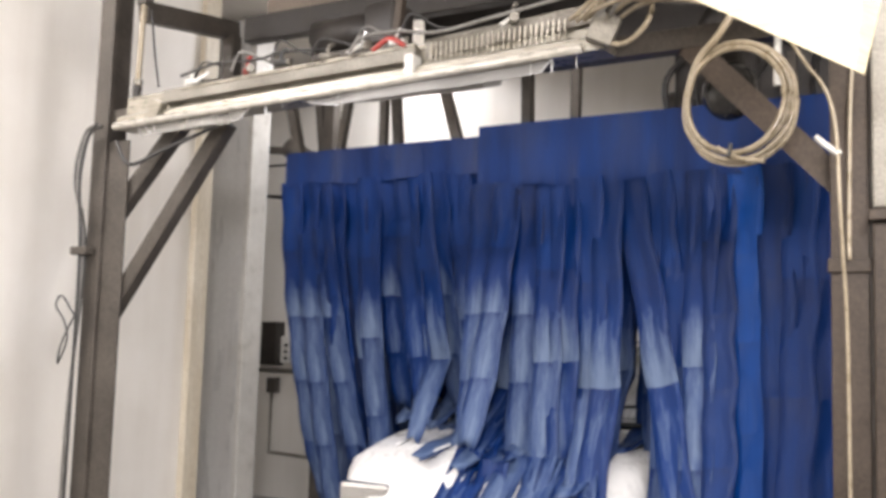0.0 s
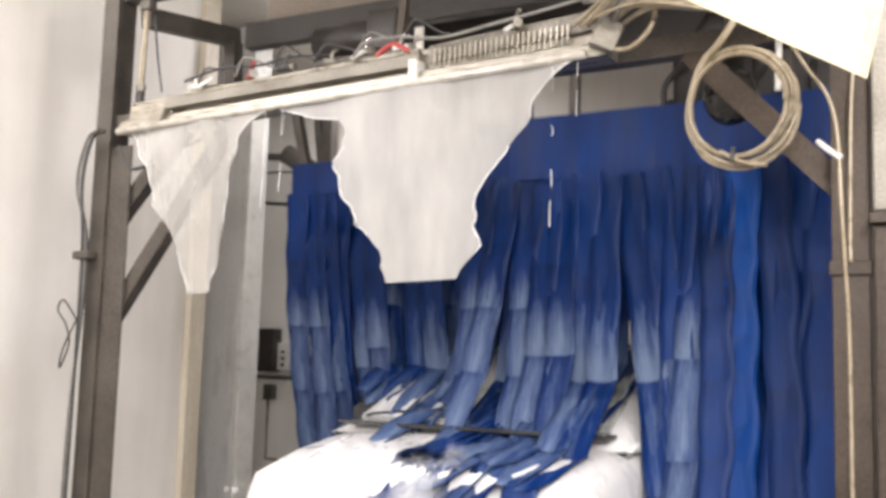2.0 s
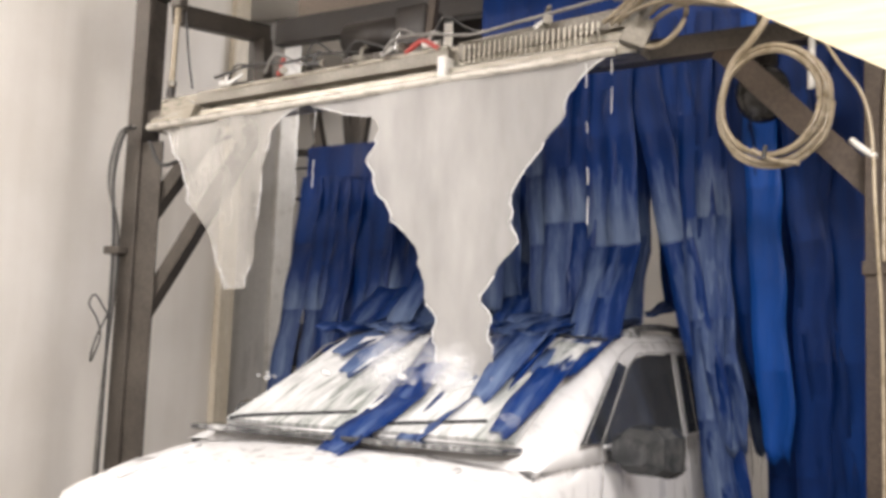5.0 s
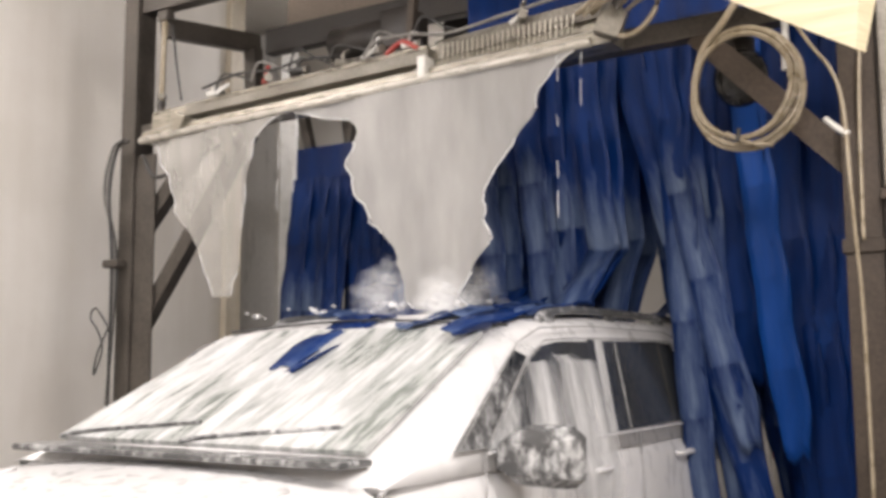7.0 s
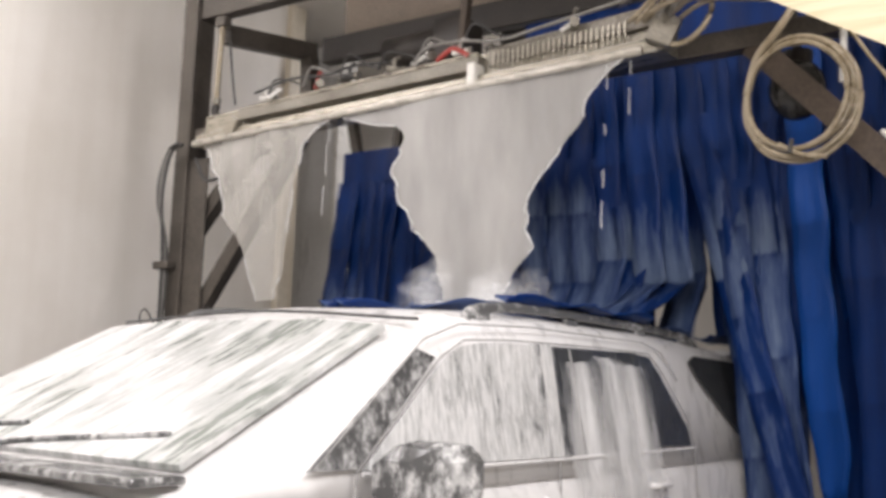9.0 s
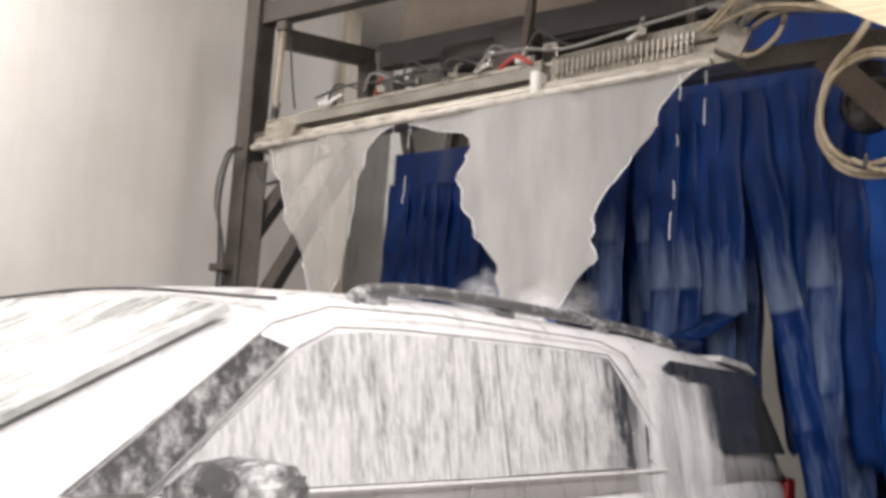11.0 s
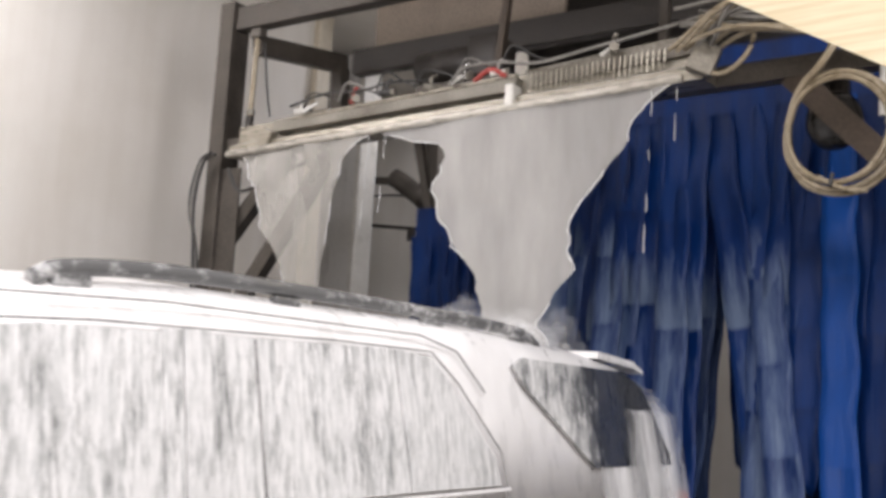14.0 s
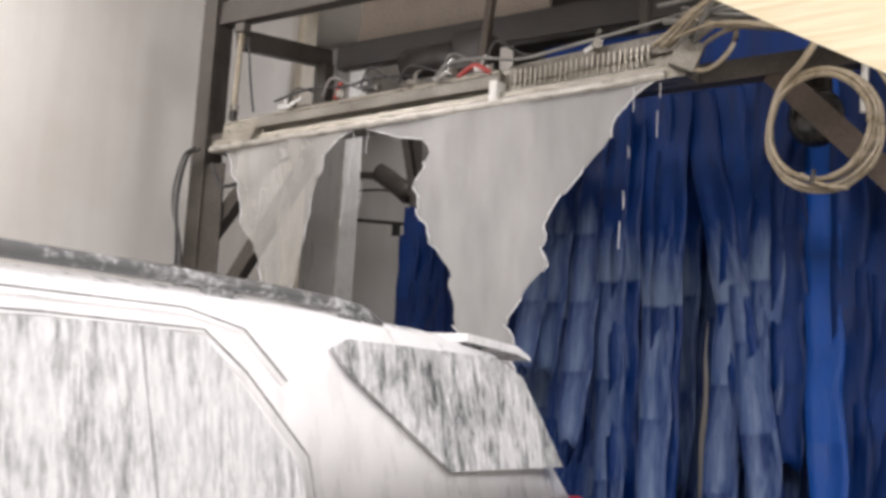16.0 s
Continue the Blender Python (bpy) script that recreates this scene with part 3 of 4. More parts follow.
wall_box()
tagged(part("conduit", tube([(-7.7, 8.14, 1.2), (-5.0, 8.14, 1.2)], 0.025, False), STEEL_LIGHT, None, "", True), "grey conduit along the white wall", "pipe")
tagged(part("conduit", tube([(-7.5, 8.14, 1.05), (-7.5, 8.14, 0.3), (-6.4, 8.14, 0.25)], 0.02, False), STEEL_LIGHT, None, "", True), "grey conduit down the white wall", "pipe")
tagged(part("socket", box(-7.55, -7.43, 8.1, 8.198, 0.95, 1.12, 0.008), STEEL), "grey wall socket under the conduit", "socket")


tagged(part("drop_pipe", tube([(-1.0, AY + 0.1, 2.62), (-1.0, AY + 0.12, 2.85)], 0.016, False), PLASTIC_WHITE, None, "", True), "short white pipe dropping from the lower beam", "pipe")


def round_housing():
    root = empty("round_housing", pose(-1.28, 3.82, 2.7), "glossy black round housing hanging behind the hose coil", "housing")
    bm = bmesh.new()
    bmesh.ops.create_uvsphere(bm, u_segments=28, v_segments=16, radius=0.13, matrix=pose(0, 0, 0) @ Matrix.Diagonal((1, 0.8, 1.1, 1)))
    part("shell", bm, GLOSS_BLACK, root, smooth=True)
    part("collar", tube([(0, 0, 0.12), (0, 0, 0.18)], 0.07, False, 16), BLACK_STEEL, root)
    part("stem", tube([(0, 0, 0.17), (0, -0.2, 0.98)], 0.02, False), BLACK_STEEL, root)


round_housing()


def pump_unit(x, y, z, k):
    root = empty("pump_unit", pose(x, y, z, 0, 0, 6 * k), "grimy black pump unit with hoses hung behind the curtains", "pump")
    part("housing", box(-0.28, 0.3, -0.2, 0.2, -0.3, 0.42, 0.04), BLACK_STEEL, root)
    part("motor", tube([(-0.1, -0.1, 0.4), (0.12, -0.1, 0.72)], 0.13, False, 16), BLACK_STEEL, root, smooth=True)
    part("pulley", tube([(-0.33, -0.05, -0.05), (-0.27, -0.05, -0.05)], 0.15, False, 18), STEEL, root, smooth=True)
    part("bracket", bar((0, 0.1, 0.4), (0.02, 0.1, 4.7 - z), 0.08), STEEL, root)
    for j in range(3):
        part("pipe", tube([(-0.2 + 0.15 * j, -0.2, 0.3), (-0.3 + 0.2 * j, -0.3, 0.1), (-0.25 + 0.2 * j, -0.28, -0.2), (-0.1 + 0.1 * j, -0.15, -0.3)], 0.022), CABLE, root, smooth=True)


pump_unit(-1.9, 6.0, 3.2, 0)
pump_unit(-1.35, 5.95, 3.1, 1)
tagged(part("steel_sheet", box(-1.85, -0.5, 6.4, 6.44, 2.2, 4.7, 0.004), BLACK_STEEL), "dark steel panel behind the pumps", "panel")
tagged(part("rear_hood", box(-4.2, -0.6, 5.8, 5.84, 3.6, 4.7, 0.004), BLACK_STEEL), "dark steel hood hanging over the curtains", "panel")


# small fittings lying along the trough
def fitting(x, y, z, turn, mat, label):
    root = empty("hose_fitting", pose(x, y, z, 0, 0, turn), label, "fitting", "fittings on the trough")
    part("body", tube([(-0.045, 0, 0), (0.045, 0, 0)], 0.02, False, 10), mat, root, smooth=True)
    part("nut", tube([(0.04, 0, 0), (0.06, 0, 0)], 0.026, False, 6), STEEL_LIGHT, root)
    part("branch", tube([(0, 0, 0), (0.0, 0.0, 0.05), (0.03, 0.01, 0.075)], 0.012), mat, root, smooth=True)


for x, dz, turn, mat, label in ((-4.27, 0.24, 20, PLASTIC_WHITE, "white hose fitting on the trough"), (-3.86, 0.25, -35, RED, "red hose fitting on the trough"), (-3.62, 0.26, 10, CABLE, "black hose fitting on the trough"),
                                (-3.3, 0.24, 50, STEEL_LIGHT, "grey hose fitting on the trough"), (-3.08, 0.26, -20, CHROME, "bright metal hose fitting on the trough"), (-2.86, 0.25, 15, PLASTIC_WHITE, "white hose fitting on the trough"), (-2.2, 0.25, -60, STEEL_LIGHT, "grey hose fitting on the trough")):
    fitting(x, AY - 0.05, 2.72 + (x + 4.84) / 3.12 * 0.1 + dz - 0.02, turn, mat, label)
for k in range(6):
    x = -4.25 + 0.28 * k
    z = 2.74 + (x + 4.84) / 3.12 * 0.1
    cable("cable", [(x, AY - 0.06, z + 0.22), (x + 0.09, AY - 0.09, z + 0.29 + 0.02 * (k % 3)), (x + 0.2, AY - 0.05, z + 0.27), (x + 0.3, AY - 0.06, z + 0.23)], 0.006 + 0.002 * (k % 2), (CABLE, CABLE_GREY, CABLE)[k % 3], "thin looped cable on the trough")


# ---- the car ----
CAR_X = -2.85
CAR_Z = GROUND - 0.04   # the lane is worn a little lower


def car_way(t):
    """How far along the lane the middle door post of the car stands."""
    rows = [(0, 6.9), (4, 4.98), (6.5, 3.75), (8.5, 2.88), (9, 2.64), (11.5, 1.42), (12, 1.21), (12.5, 1.10), (13, 0.94), (13.5, 0.86), (14, 0.64), (14.5, 0.415), (15, 0.155), (15.5, -0.07), (16, -0.25)]
    for (a, u), (b, v) in zip(rows, rows[1:]):
        if t <= b:
            return u + (v - u) * (t - a) / (b - a)
    return rows[-1][1]


def car_height(y):
    """Height of the car's upper line at y metres behind its middle door post."""
    line = [(-2.75, 0.3), (-2.7, 0.72), (-2.5, 0.9), (-1.75, 1.03), (-0.55, 1.6), (0.2, 1.68), (1.8, 1.66), (2.6, 1.58), (2.75, 1.5), (3.1, 0.95), (3.15, 0.2)]
    if y <= line[0][0] or y >= line[-1][0]:
        return GROUND
    for (a, u), (b, v) in zip(line, line[1:]):
        if y <= b:
            return u + (v - u) * (y - a) / (b - a)


def suv():
    root = empty("suv", pose(CAR_X, car_way(0), CAR_Z), "white sport utility vehicle covered in running foam", "car")
    g = -GROUND  # heights below are counted from the eye's datum

    def section(y, w, top, bottom, shoulder=0.12, crown=0.04):
        pts = []
        for s, k in ((1, 0), (-1, 1)):
            side = [(w * 0.9, bottom), (w * 0.985, bottom + 0.12), (w, (bottom + top) / 2), (w * 0.985, top - shoulder), (w * 0.94, top - shoulder * 0.35), (w * 0.85, top), (w * 0.45, top + crown * 0.8), (0.0, top + crown)]
            pts += [(s * x, y, z + g) for x, z in (side if s > 0 else side[-2::-1])]
        return pts

    body = [section(-2.72, 0.72, 0.6, 0.2), section(-2.66, 0.86, 0.72, 0.05), section(-2.5, 0.95, 0.86, 0.02), section(-2.2, 0.985, 0.93, 0.0), section(-1.9, 1.0, 0.98, 0.0),
            section(-1.3, 1.0, 1.05, 0.0), section(-0.5, 1.0, 1.06, 0.0), section(1.2, 1.0, 1.07, 0.0), section(2.4, 0.99, 1.08, 0.02), section(2.9, 0.96, 1.06, 0.05), section(3.1, 0.9, 0.98, 0.12), section(3.14, 0.8, 0.86, 0.2)]
    part("body", loft(body), PAINT, root, smooth=True)

    def cabin_ring(y, w0, w1, z0, z1, crown=0.05):
        side = [(w0, z0), (w0 - (w0 - w1) * 0.5, (z0 + z1) / 2), (w1 + 0.012, z1 - 0.09), (w1 - 0.03, z1 - 0.02), (w1 - 0.12, z1 + 0.012), (w1 * 0.5, z1 + crown * 0.8), (0, z1 + crown)]
        return [(x, y, z + g) for x, z in side] + [(-x, y, z + g) for x, z in side[-2::-1]]

    cabin = [cabin_ring(-1.72, 0.97, 0.9, 1.0, 1.02, 0.02), cabin_ring(-1.3, 0.97, 0.89, 1.0, 1.21, 0.04), cabin_ring(-0.9, 0.97, 0.875, 1.0, 1.4, 0.05), cabin_ring(-0.6, 0.97, 0.86, 1.0, 1.535, 0.05), cabin_ring(-0.4, 0.97, 0.86, 1.0, 1.585, 0.05), cabin_ring(0.2, 0.97, 0.865, 1.0, 1.62, 0.055),
             cabin_ring(1.4, 0.97, 0.865, 1.0, 1.62, 0.055), cabin_ring(2.2, 0.965, 0.85, 1.0, 1.585, 0.05), cabin_ring(2.6, 0.955, 0.83, 1.0, 1.55, 0.04), cabin_ring(2.72, 0.95, 0.85, 1.0, 1.4, 0.03), cabin_ring(3.0, 0.93, 0.88, 0.98, 1.06, 0.02)]
    part("cabin", loft(cabin), PAINT, root, smooth=True)

    def side_x(z):
        return 0.97 - (z - 1.0) * 0.176 + 0.008

    def window(name, outline, s, mat, depth=0.012):
        return part(name, slab([(s * side_x(z), y, z + g) for y, z in outline], (s, 0, 0.17), depth), mat, root)

    for s in (1, -1):
        window("front_window", [(-1.08, 1.08), (-0.98, 1.16), (-0.62, 1.42), (-0.5, 1.475), (-0.35, 1.495), (-0.02, 1.5), (-0.02, 1.08)], s, GLASS_SIDE)
        window("rear_window", [(0.13, 1.08), (0.13, 1.505), (0.86, 1.515), (0.9, 1.09)], s, GLASS_SIDE)
        window("rear_vent_window", [(0.95, 1.09), (0.915, 1.51), (1.06, 1.5), (1.15, 1.42), (1.38, 1.18), (1.4, 1.09)], s, GLASS_SIDE)
        window("window_divider", [(0.905, 1.09), (0.865, 1.512), (0.91, 1.512), (0.945, 1.09)], s, GLASS_SIDE, 0.018)
        window("quarter_window", [(2.1, 1.13), (1.62, 1.43), (1.55, 1.5), (1.62, 1.53), (2.45, 1.515), (2.62, 1.45), (2.86, 1.12)], s, GLASS_DARK)
        window("screen_pillar", [(-1.32, 1.085), (-0.76, 1.455), (-0.66, 1.43), (-0.98, 1.18), (-1.1, 1.085)], s, TRIM_WET, 0.01)
        window("door_pillar", [(-0.018, 1.08), (-0.018, 1.51), (0.04, 1.51), (0.04, 1.08)], s, GLASS_SIDE, 0.014)
        window("door_pillar", [(0.044, 1.08), (0.044, 1.512), (0.127, 1.515), (0.127, 1.08)], s, PILLAR_WET, 0.016)
        for line in ([(-1.12, 1.075), (-0.64, 1.43), (-0.48, 1.5), (-0.2, 1.515), (0.6, 1.525), (1.06, 1.52), (1.2, 1.42), (1.42, 1.2), (1.44, 1.08)], [(-1.3, 1.09), (-0.72, 1.49), (-0.5, 1.555), (0.0, 1.575), (1.0, 1.57), (1.2, 1.53), (1.35, 1.4)],
                     [(0.41, 0.55), (0.4, 1.06)], [(0.09, 1.06), (0.085, 0.3)], [(-1.25, 0.3), (-1.15, 0.95), (-1.12, 1.075)], [(1.44, 1.08), (1.42, 0.8), (1.3, 0.5)]):
            part("seal", tube([(s * (side_x(max(z, 1.0)) + 0.012 if z > 1.0 else 1.002), y, z + g) for y, z in line], 0.0034, False, 6), SEAL, root)
        part("belt_trim", tube([(s * 0.985, y, z + g) for y, z in ((-1.1, 1.072), (0.0, 1.072), (1.44, 1.078))], 0.007, False, 6), PAINT, root)
        part("door_edge", tube([(s * (side_x(z) + 0.013), y, z + g) for y, z in ((0.3, 1.085), (0.28, 1.505))], 0.005, False, 6), SEAL, root)
        # roof rail on its feet
        rail = part("roof_rail", tube([(s * 0.78, y, z + g) for y, z in ((-0.3, 1.6), (-0.2, 1.635), (0.2, 1.66), (1.2, 1.655), (1.75, 1.635), (1.9, 1.59))], 0.022), RAIL_WET, root, "dark roof rail flecked with foam", True)
        for y in (-0.2, 0.5, 1.2, 1.75):
            part("rail_foot", box(s * 0.78 - 0.018, s * 0.78 + 0.018, y - 0.05, y + 0.05, 1.58 + g, 1.64 + g, 0.01), RAIL_WET, rail)
        mirror = part("wing_mirror", loft([[(s * (1.02 + 0.02 * k) + s * a * w, -1.0 + o, 1.06 + b * h + g) for a, b in [(0, -.7), (.2, -1), (.8, -1), (1, -.7), (1, .6), (.8, .95), (.2, 1), (0, .7)]] for k, (o, w, h) in enumerate(((-0.1, 0.16, 0.06), (-0.07, 0.21, 0.1), (0.0, 0.23, 0.115), (0.05, 0.23, 0.115)))]), TRIM_WET, root, "black wing mirror splashed with foam")
        part("mirror_glass", box(min(s * 1.1, s * 1.29), max(s * 1.1, s * 1.29), -0.948, -0.942, 0.97 + g, 1.15 + g, 0.002), CHROME, mirror)
        part("mirror_arm", bar((s * 0.95, -0.98, 1.02 + g), (s * 1.1, -1.0, 1.03 + g), 0.06, 0.05), TRIM, mirror)
        part("tail_light", box(min(s * 0.8, s * 0.935), max(s * 0.8, s * 0.935), 3.0, 3.13, 0.72 + g, 0.99 + g, 0.02), TAIL, root, "red tail light")
        part("headlight", box(min(s * 0.5, s * 0.86), max(s * 0.5, s * 0.86), -2.71, -2.58, 0.55 + g, 0.7 + g, 0.03), CHROME, root, "clear headlight")
        for y in (-1.75, 1.75):
            wheel = part("wheel", tube([(s * 0.74, y, 0.4), (s * 0.76, y, 0.4), (s * 0.97, y, 0.4), (s * 0.99, y, 0.4)], 0.39, False, 28), RUBBER, root, smooth=True)
            part("rim", tube([(s * 0.98, y, 0.4), (s * 1.0, y, 0.4)], 0.26, False, 20), CHROME, wheel)
        for y in (-0.25, 0.85):
            part("door_handle", tube([(s * 0.995, y, 0.93 + g), (s * 1.03, y + 0.03, 0.93 + g), (s * 1.03, y + 0.17, 0.93 + g), (s * 0.995, y + 0.2, 0.93 + g)], 0.014), PAINT, root, smooth=True)
    # windscreen, wipers, rear spoiler, bonnet creases
    ws = [(-0.8, -1.62, 1.07), (0.8, -1.62, 1.07), (0.74, -0.72, 1.5), (0.4, -0.68, 1.525), (-0.4, -0.68, 1.525), (-0.74, -0.72, 1.5)]
    part("windscreen", slab([(x, y, z + g + 0.02) for x, y, z in ws], (0, -0.43, 0.9), 0.02), GLASS_FRONT, root)
    for x0, x1 in ((-0.75, -0.1), (-0.05, 0.6)):
        part("wiper", tube([(x0, -1.66, 1.11 + g), (x0 + 0.1, -1.6, 1.13 + g), (x1, -1.5, 1.175 + g)], 0.009), TRIM_WET, root, smooth=True)
    part("cowl", box(-0.85, 0.85, -1.82, -1.64, 1.06 + g, 1.085 + g, 0.01), TRIM_WET, root)
    part("visor_seam", tube([(-0.8, -0.62, 1.565 + g), (0, -0.6, 1.605 + g), (0.8, -0.62, 1.565 + g)], 0.006, True, 6), TRIM, root)
    part("spoiler", loft([[(-0.8, y, z + g), (0.8, y, z + g), (0.8, y, z + d + g), (-0.8, y, z + d + g)] for y, z, d in ((2.4, 1.57, 0.03), (2.75, 1.545, 0.03), (2.86, 1.52, 0.015))]), PAINT, root)
    part("rear_screen", slab([(-0.74, 3.02, 1.08 + g), (0.74, 3.02, 1.08 + g), (0.7, 2.74, 1.46 + g), (-0.7, 2.74, 1.46 + g)], (0, 0.8, 0.58), 0.012), GLASS_DARK, root)
    part("grille", box(-0.5, 0.5, -2.76, -2.7, 0.35 + g, 0.62 + g, 0.02), TRIM, root)
    for s in (1, -1):
        part("bonnet_crease", tube([(s * 0.62, -2.45, 0.905 + g), (s * 0.7, -1.9, 1.0 + g)], 0.012, True, 6), PAINT, root, smooth=True)
    return root


car = suv()


# ---- the wash curtains ----
ROWS = [k * 0.19 for k in range(85)]


SPANS = (0.4, 0.47, 0.54, 0.61)          # lengths into which the strips are divided


def strip_mesh(name, width, mat, seed, long, first=False, last=False):
    """One length of a hanging ribbon of thick cloth, gently cupped, from z = 0 downwards; lengths follow one another without a step."""
    rnd = random.Random(seed)
    ph = rnd.uniform(0, 6)
    rows, cols = 7, 5
    length = long + (0.0 if last else 0.006)
    bm = bmesh.new()
    grid = []
    for side in (-1, 1):
        face = []
        for i in range(rows):
            v = i / (rows - 1)
            line = []
            for j in range(cols):
                u = j / (cols - 1) - 0.5
                w = width * (1 + 0.07 * math.sin(math.pi * v) * math.sin(3 * v + ph)) * (1 - (0.4 * v * v if last else 0))
                cup = 0.026 * (min(1, 0.15 + 1.4 * v) if first else 1)
                y = cup * math.cos(u * math.pi) - cup * 0.6 + 0.022 * math.sin(math.pi * v) * math.sin(v * 5 + ph + u * 5)
                x = u * w + 0.016 * math.sin(math.pi * v) * math.sin(v * 4 + ph)
                droop = 0.03 * math.sin(u * 7 + ph) * v if last else 0
                line.append(bm.verts.new((x, y + side * 0.004, -v * length + droop)))
            face.append(line)
        grid.append(face)
        for i in range(rows - 1):
            for j in range(cols - 1):
                bm.faces.new((face[i][j], face[i][j + 1], face[i + 1][j + 1], face[i + 1][j]))
    a, b = grid
    rim = [(0, j) for j in range(cols)] + [(i, cols - 1) for i in range(1, rows)] + [(rows - 1, j) for j in range(cols - 2, -1, -1)] + [(i, 0) for i in range(rows - 2, 0, -1)]
    for (i, j), (k, l) in zip(rim, rim[1:] + rim[:1]):
        # only the tip is closed: elsewhere the cloth runs on into the next length
        if not (i == k == 0 or i == k == rows - 1 and not last):
            bm.faces.new((a[i][j], a[k][l], b[k][l], b[i][j]))
    ob = part(name, bm, mat, None, "", True)
    data = ob.data
    bpy.data.objects.remove(ob)
    return data


# clean and dark differ from plain only by painted highlight and shade
CLOTHS = {"plain": CLOTH, "soapy": CLOTH_SOAPY, "lather": CLOTH_LATHER, "thin": CLOTH_THIN, "clean": CLOTH_HIGHLIT, "dark": CLOTH_SHADED}
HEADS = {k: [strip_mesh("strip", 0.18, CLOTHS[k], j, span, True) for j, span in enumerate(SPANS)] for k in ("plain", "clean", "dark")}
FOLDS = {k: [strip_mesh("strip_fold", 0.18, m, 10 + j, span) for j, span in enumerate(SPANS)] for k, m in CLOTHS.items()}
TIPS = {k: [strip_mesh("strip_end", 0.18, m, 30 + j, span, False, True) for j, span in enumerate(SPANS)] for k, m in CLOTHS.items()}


def curtain_pose(side, row, t):
    """Where the top bar of a curtain hangs: the frame rocks to and fro along the lane, higher as it comes forward."""
    a = math.tau * (t - 1.2) / 2.05 if side == "near" else math.tau * (t - 0.5) / 2.04
    c = math.cos(a)
    if side == "near":
        return Vector((0, 4.35 - 0.26 * c + 0.42 * row, 3.23 + 0.54 * c - 0.04 * row))
    return Vector((0, 4.7 - 0.42 * c + 0.42 * row, 2.73 + 0.17 * c))


CURTAINS = []


def curtain(side, row, x0, x1, head):
    root = empty("wash_curtain", pose(0, 0, 0), "soaked royal-blue wash curtain cut into strips, hung from a rocking bar", "curtain", "curtains over the lane")
    root.location = curtain_pose(side, row, 0)
    n = round((x1 - x0) / 0.135)
    step = (x1 - x0) / n
    rnd = random.Random(row * 7 + len(side))
    part("top_bar", bar((x0 + 0.02, 0.04, 0.03), (x1 - 0.02, 0.04, 0.03), 0.05, 0.06), BLACK_STEEL, root)
    if side == "near":
        stays = (((0.62, 0.01),), (), ((1.6, 0.0),))[row]
    else:
        stays = (((0.08, -0.16), (0.42, 0.1), (0.78, 0.0), (1.36, -0.18)), ((0.6, -0.05),), ())[row]
    for x, slant in stays:
        part("hanger", bar((x0 + x, 0.05, 0.05), (x0 + x + slant, 0.05, 0.66), 0.055), STEEL, root)
    # undivided band of cloth at the top
    cols = n * 4
    bm = bmesh.new()
    slit = [0.012 * math.sin(j * 0.21 + row * 2) for j in range(cols + 1)]
    drop = head - 0.16
    lines = []
    for side_y in (-0.006, 0.006):
        lines.append([[bm.verts.new((x0 + (x1 - x0) * j / cols, side_y + 0.006 * math.sin(j * 1.3 + row) * (i / 4) + 0.02 * math.sin(j * 0.37 + row * 2) * (i / 4), 0.07 - drop * i / 4 + (slit[j] if i == 4 else 0))) for j in range(cols + 1)] for i in range(5)])
    for L in lines:
        for i in range(4):
            for j in range(cols):
                bm.faces.new((L[i][j], L[i][j + 1], L[i + 1][j + 1], L[i + 1][j]))
    part("band", bm, CLOTH, root, "undivided blue cloth band", True)
    strips = []
    for k in range(n):
        x = x0 + (k + 0.5) * step + rnd.uniform(-0.03, 0.03)
        over = -0.97 < x - CAR_X < 0.74
        beyond = x > CAR_X + 1.25
        span = rnd.randrange(4)
        tone = rnd.choice(("clean", "plain", "plain", "dark", "dark") if beyond else ("plain", "plain", "dark"))
        up = part("strip", None, None, root, data=HEADS[tone][span])
        up.location = (x, rnd.uniform(-0.016, 0.012), 0.26 - head)
        if beyond:
            kinds = [tone] * 5
        else:
            # lather clings to what rubs on the car
            soaped = rnd.choice(("lather", "lather", "thin"))
            kinds = ["soapy" if rnd.random() < 0.75 else tone] + [soaped] * 4
        folds = []
        count = rnd.choice((2, 3, 3) if side == "far" else (3, 4, 5)) if over else rnd.choice((4, 4, 5))
        for f in range(count):
            last = f == count - 1
            folds.append(part("strip_end" if last else "strip_fold", None, None, up, data=(TIPS if last else FOLDS)[kinds[f]][span]))
        # strips at the edge of the car are pushed apart, the others hang nearly plumb
        lean = rnd.uniform(-4, 4)
        if CAR_X + 0.4 < x < CAR_X + 0.74:
            lean = rnd.uniform(-8, 2)
        elif CAR_X + 0.74 <= x < CAR_X + 0.99:
            lean = rnd.uniform(-12, -7) if row == 0 else rnd.uniform(-6, 2)
        elif CAR_X + 0.99 <= x < CAR_X + 1.5:
            lean = rnd.uniform(-6, 0)
        elif x > -1.2:
            lean = rnd.uniform(-0.5, 2)
        strips.append((up, folds, SPANS[span], over, rnd.uniform(-0.18, 0.18), lean, up.location.copy()))
    CURTAINS.append((root, side, row, strips))
    return root


for row in range(3):
    curtain("near", row, -3.02 + 0.05 * row, -0.92, 0.55)
for row in range(3):
    curtain("far", row, -4.62 + 0.04 * row, -3.06, 0.4)


# ---- falling foam water ----
BAND = 0.125


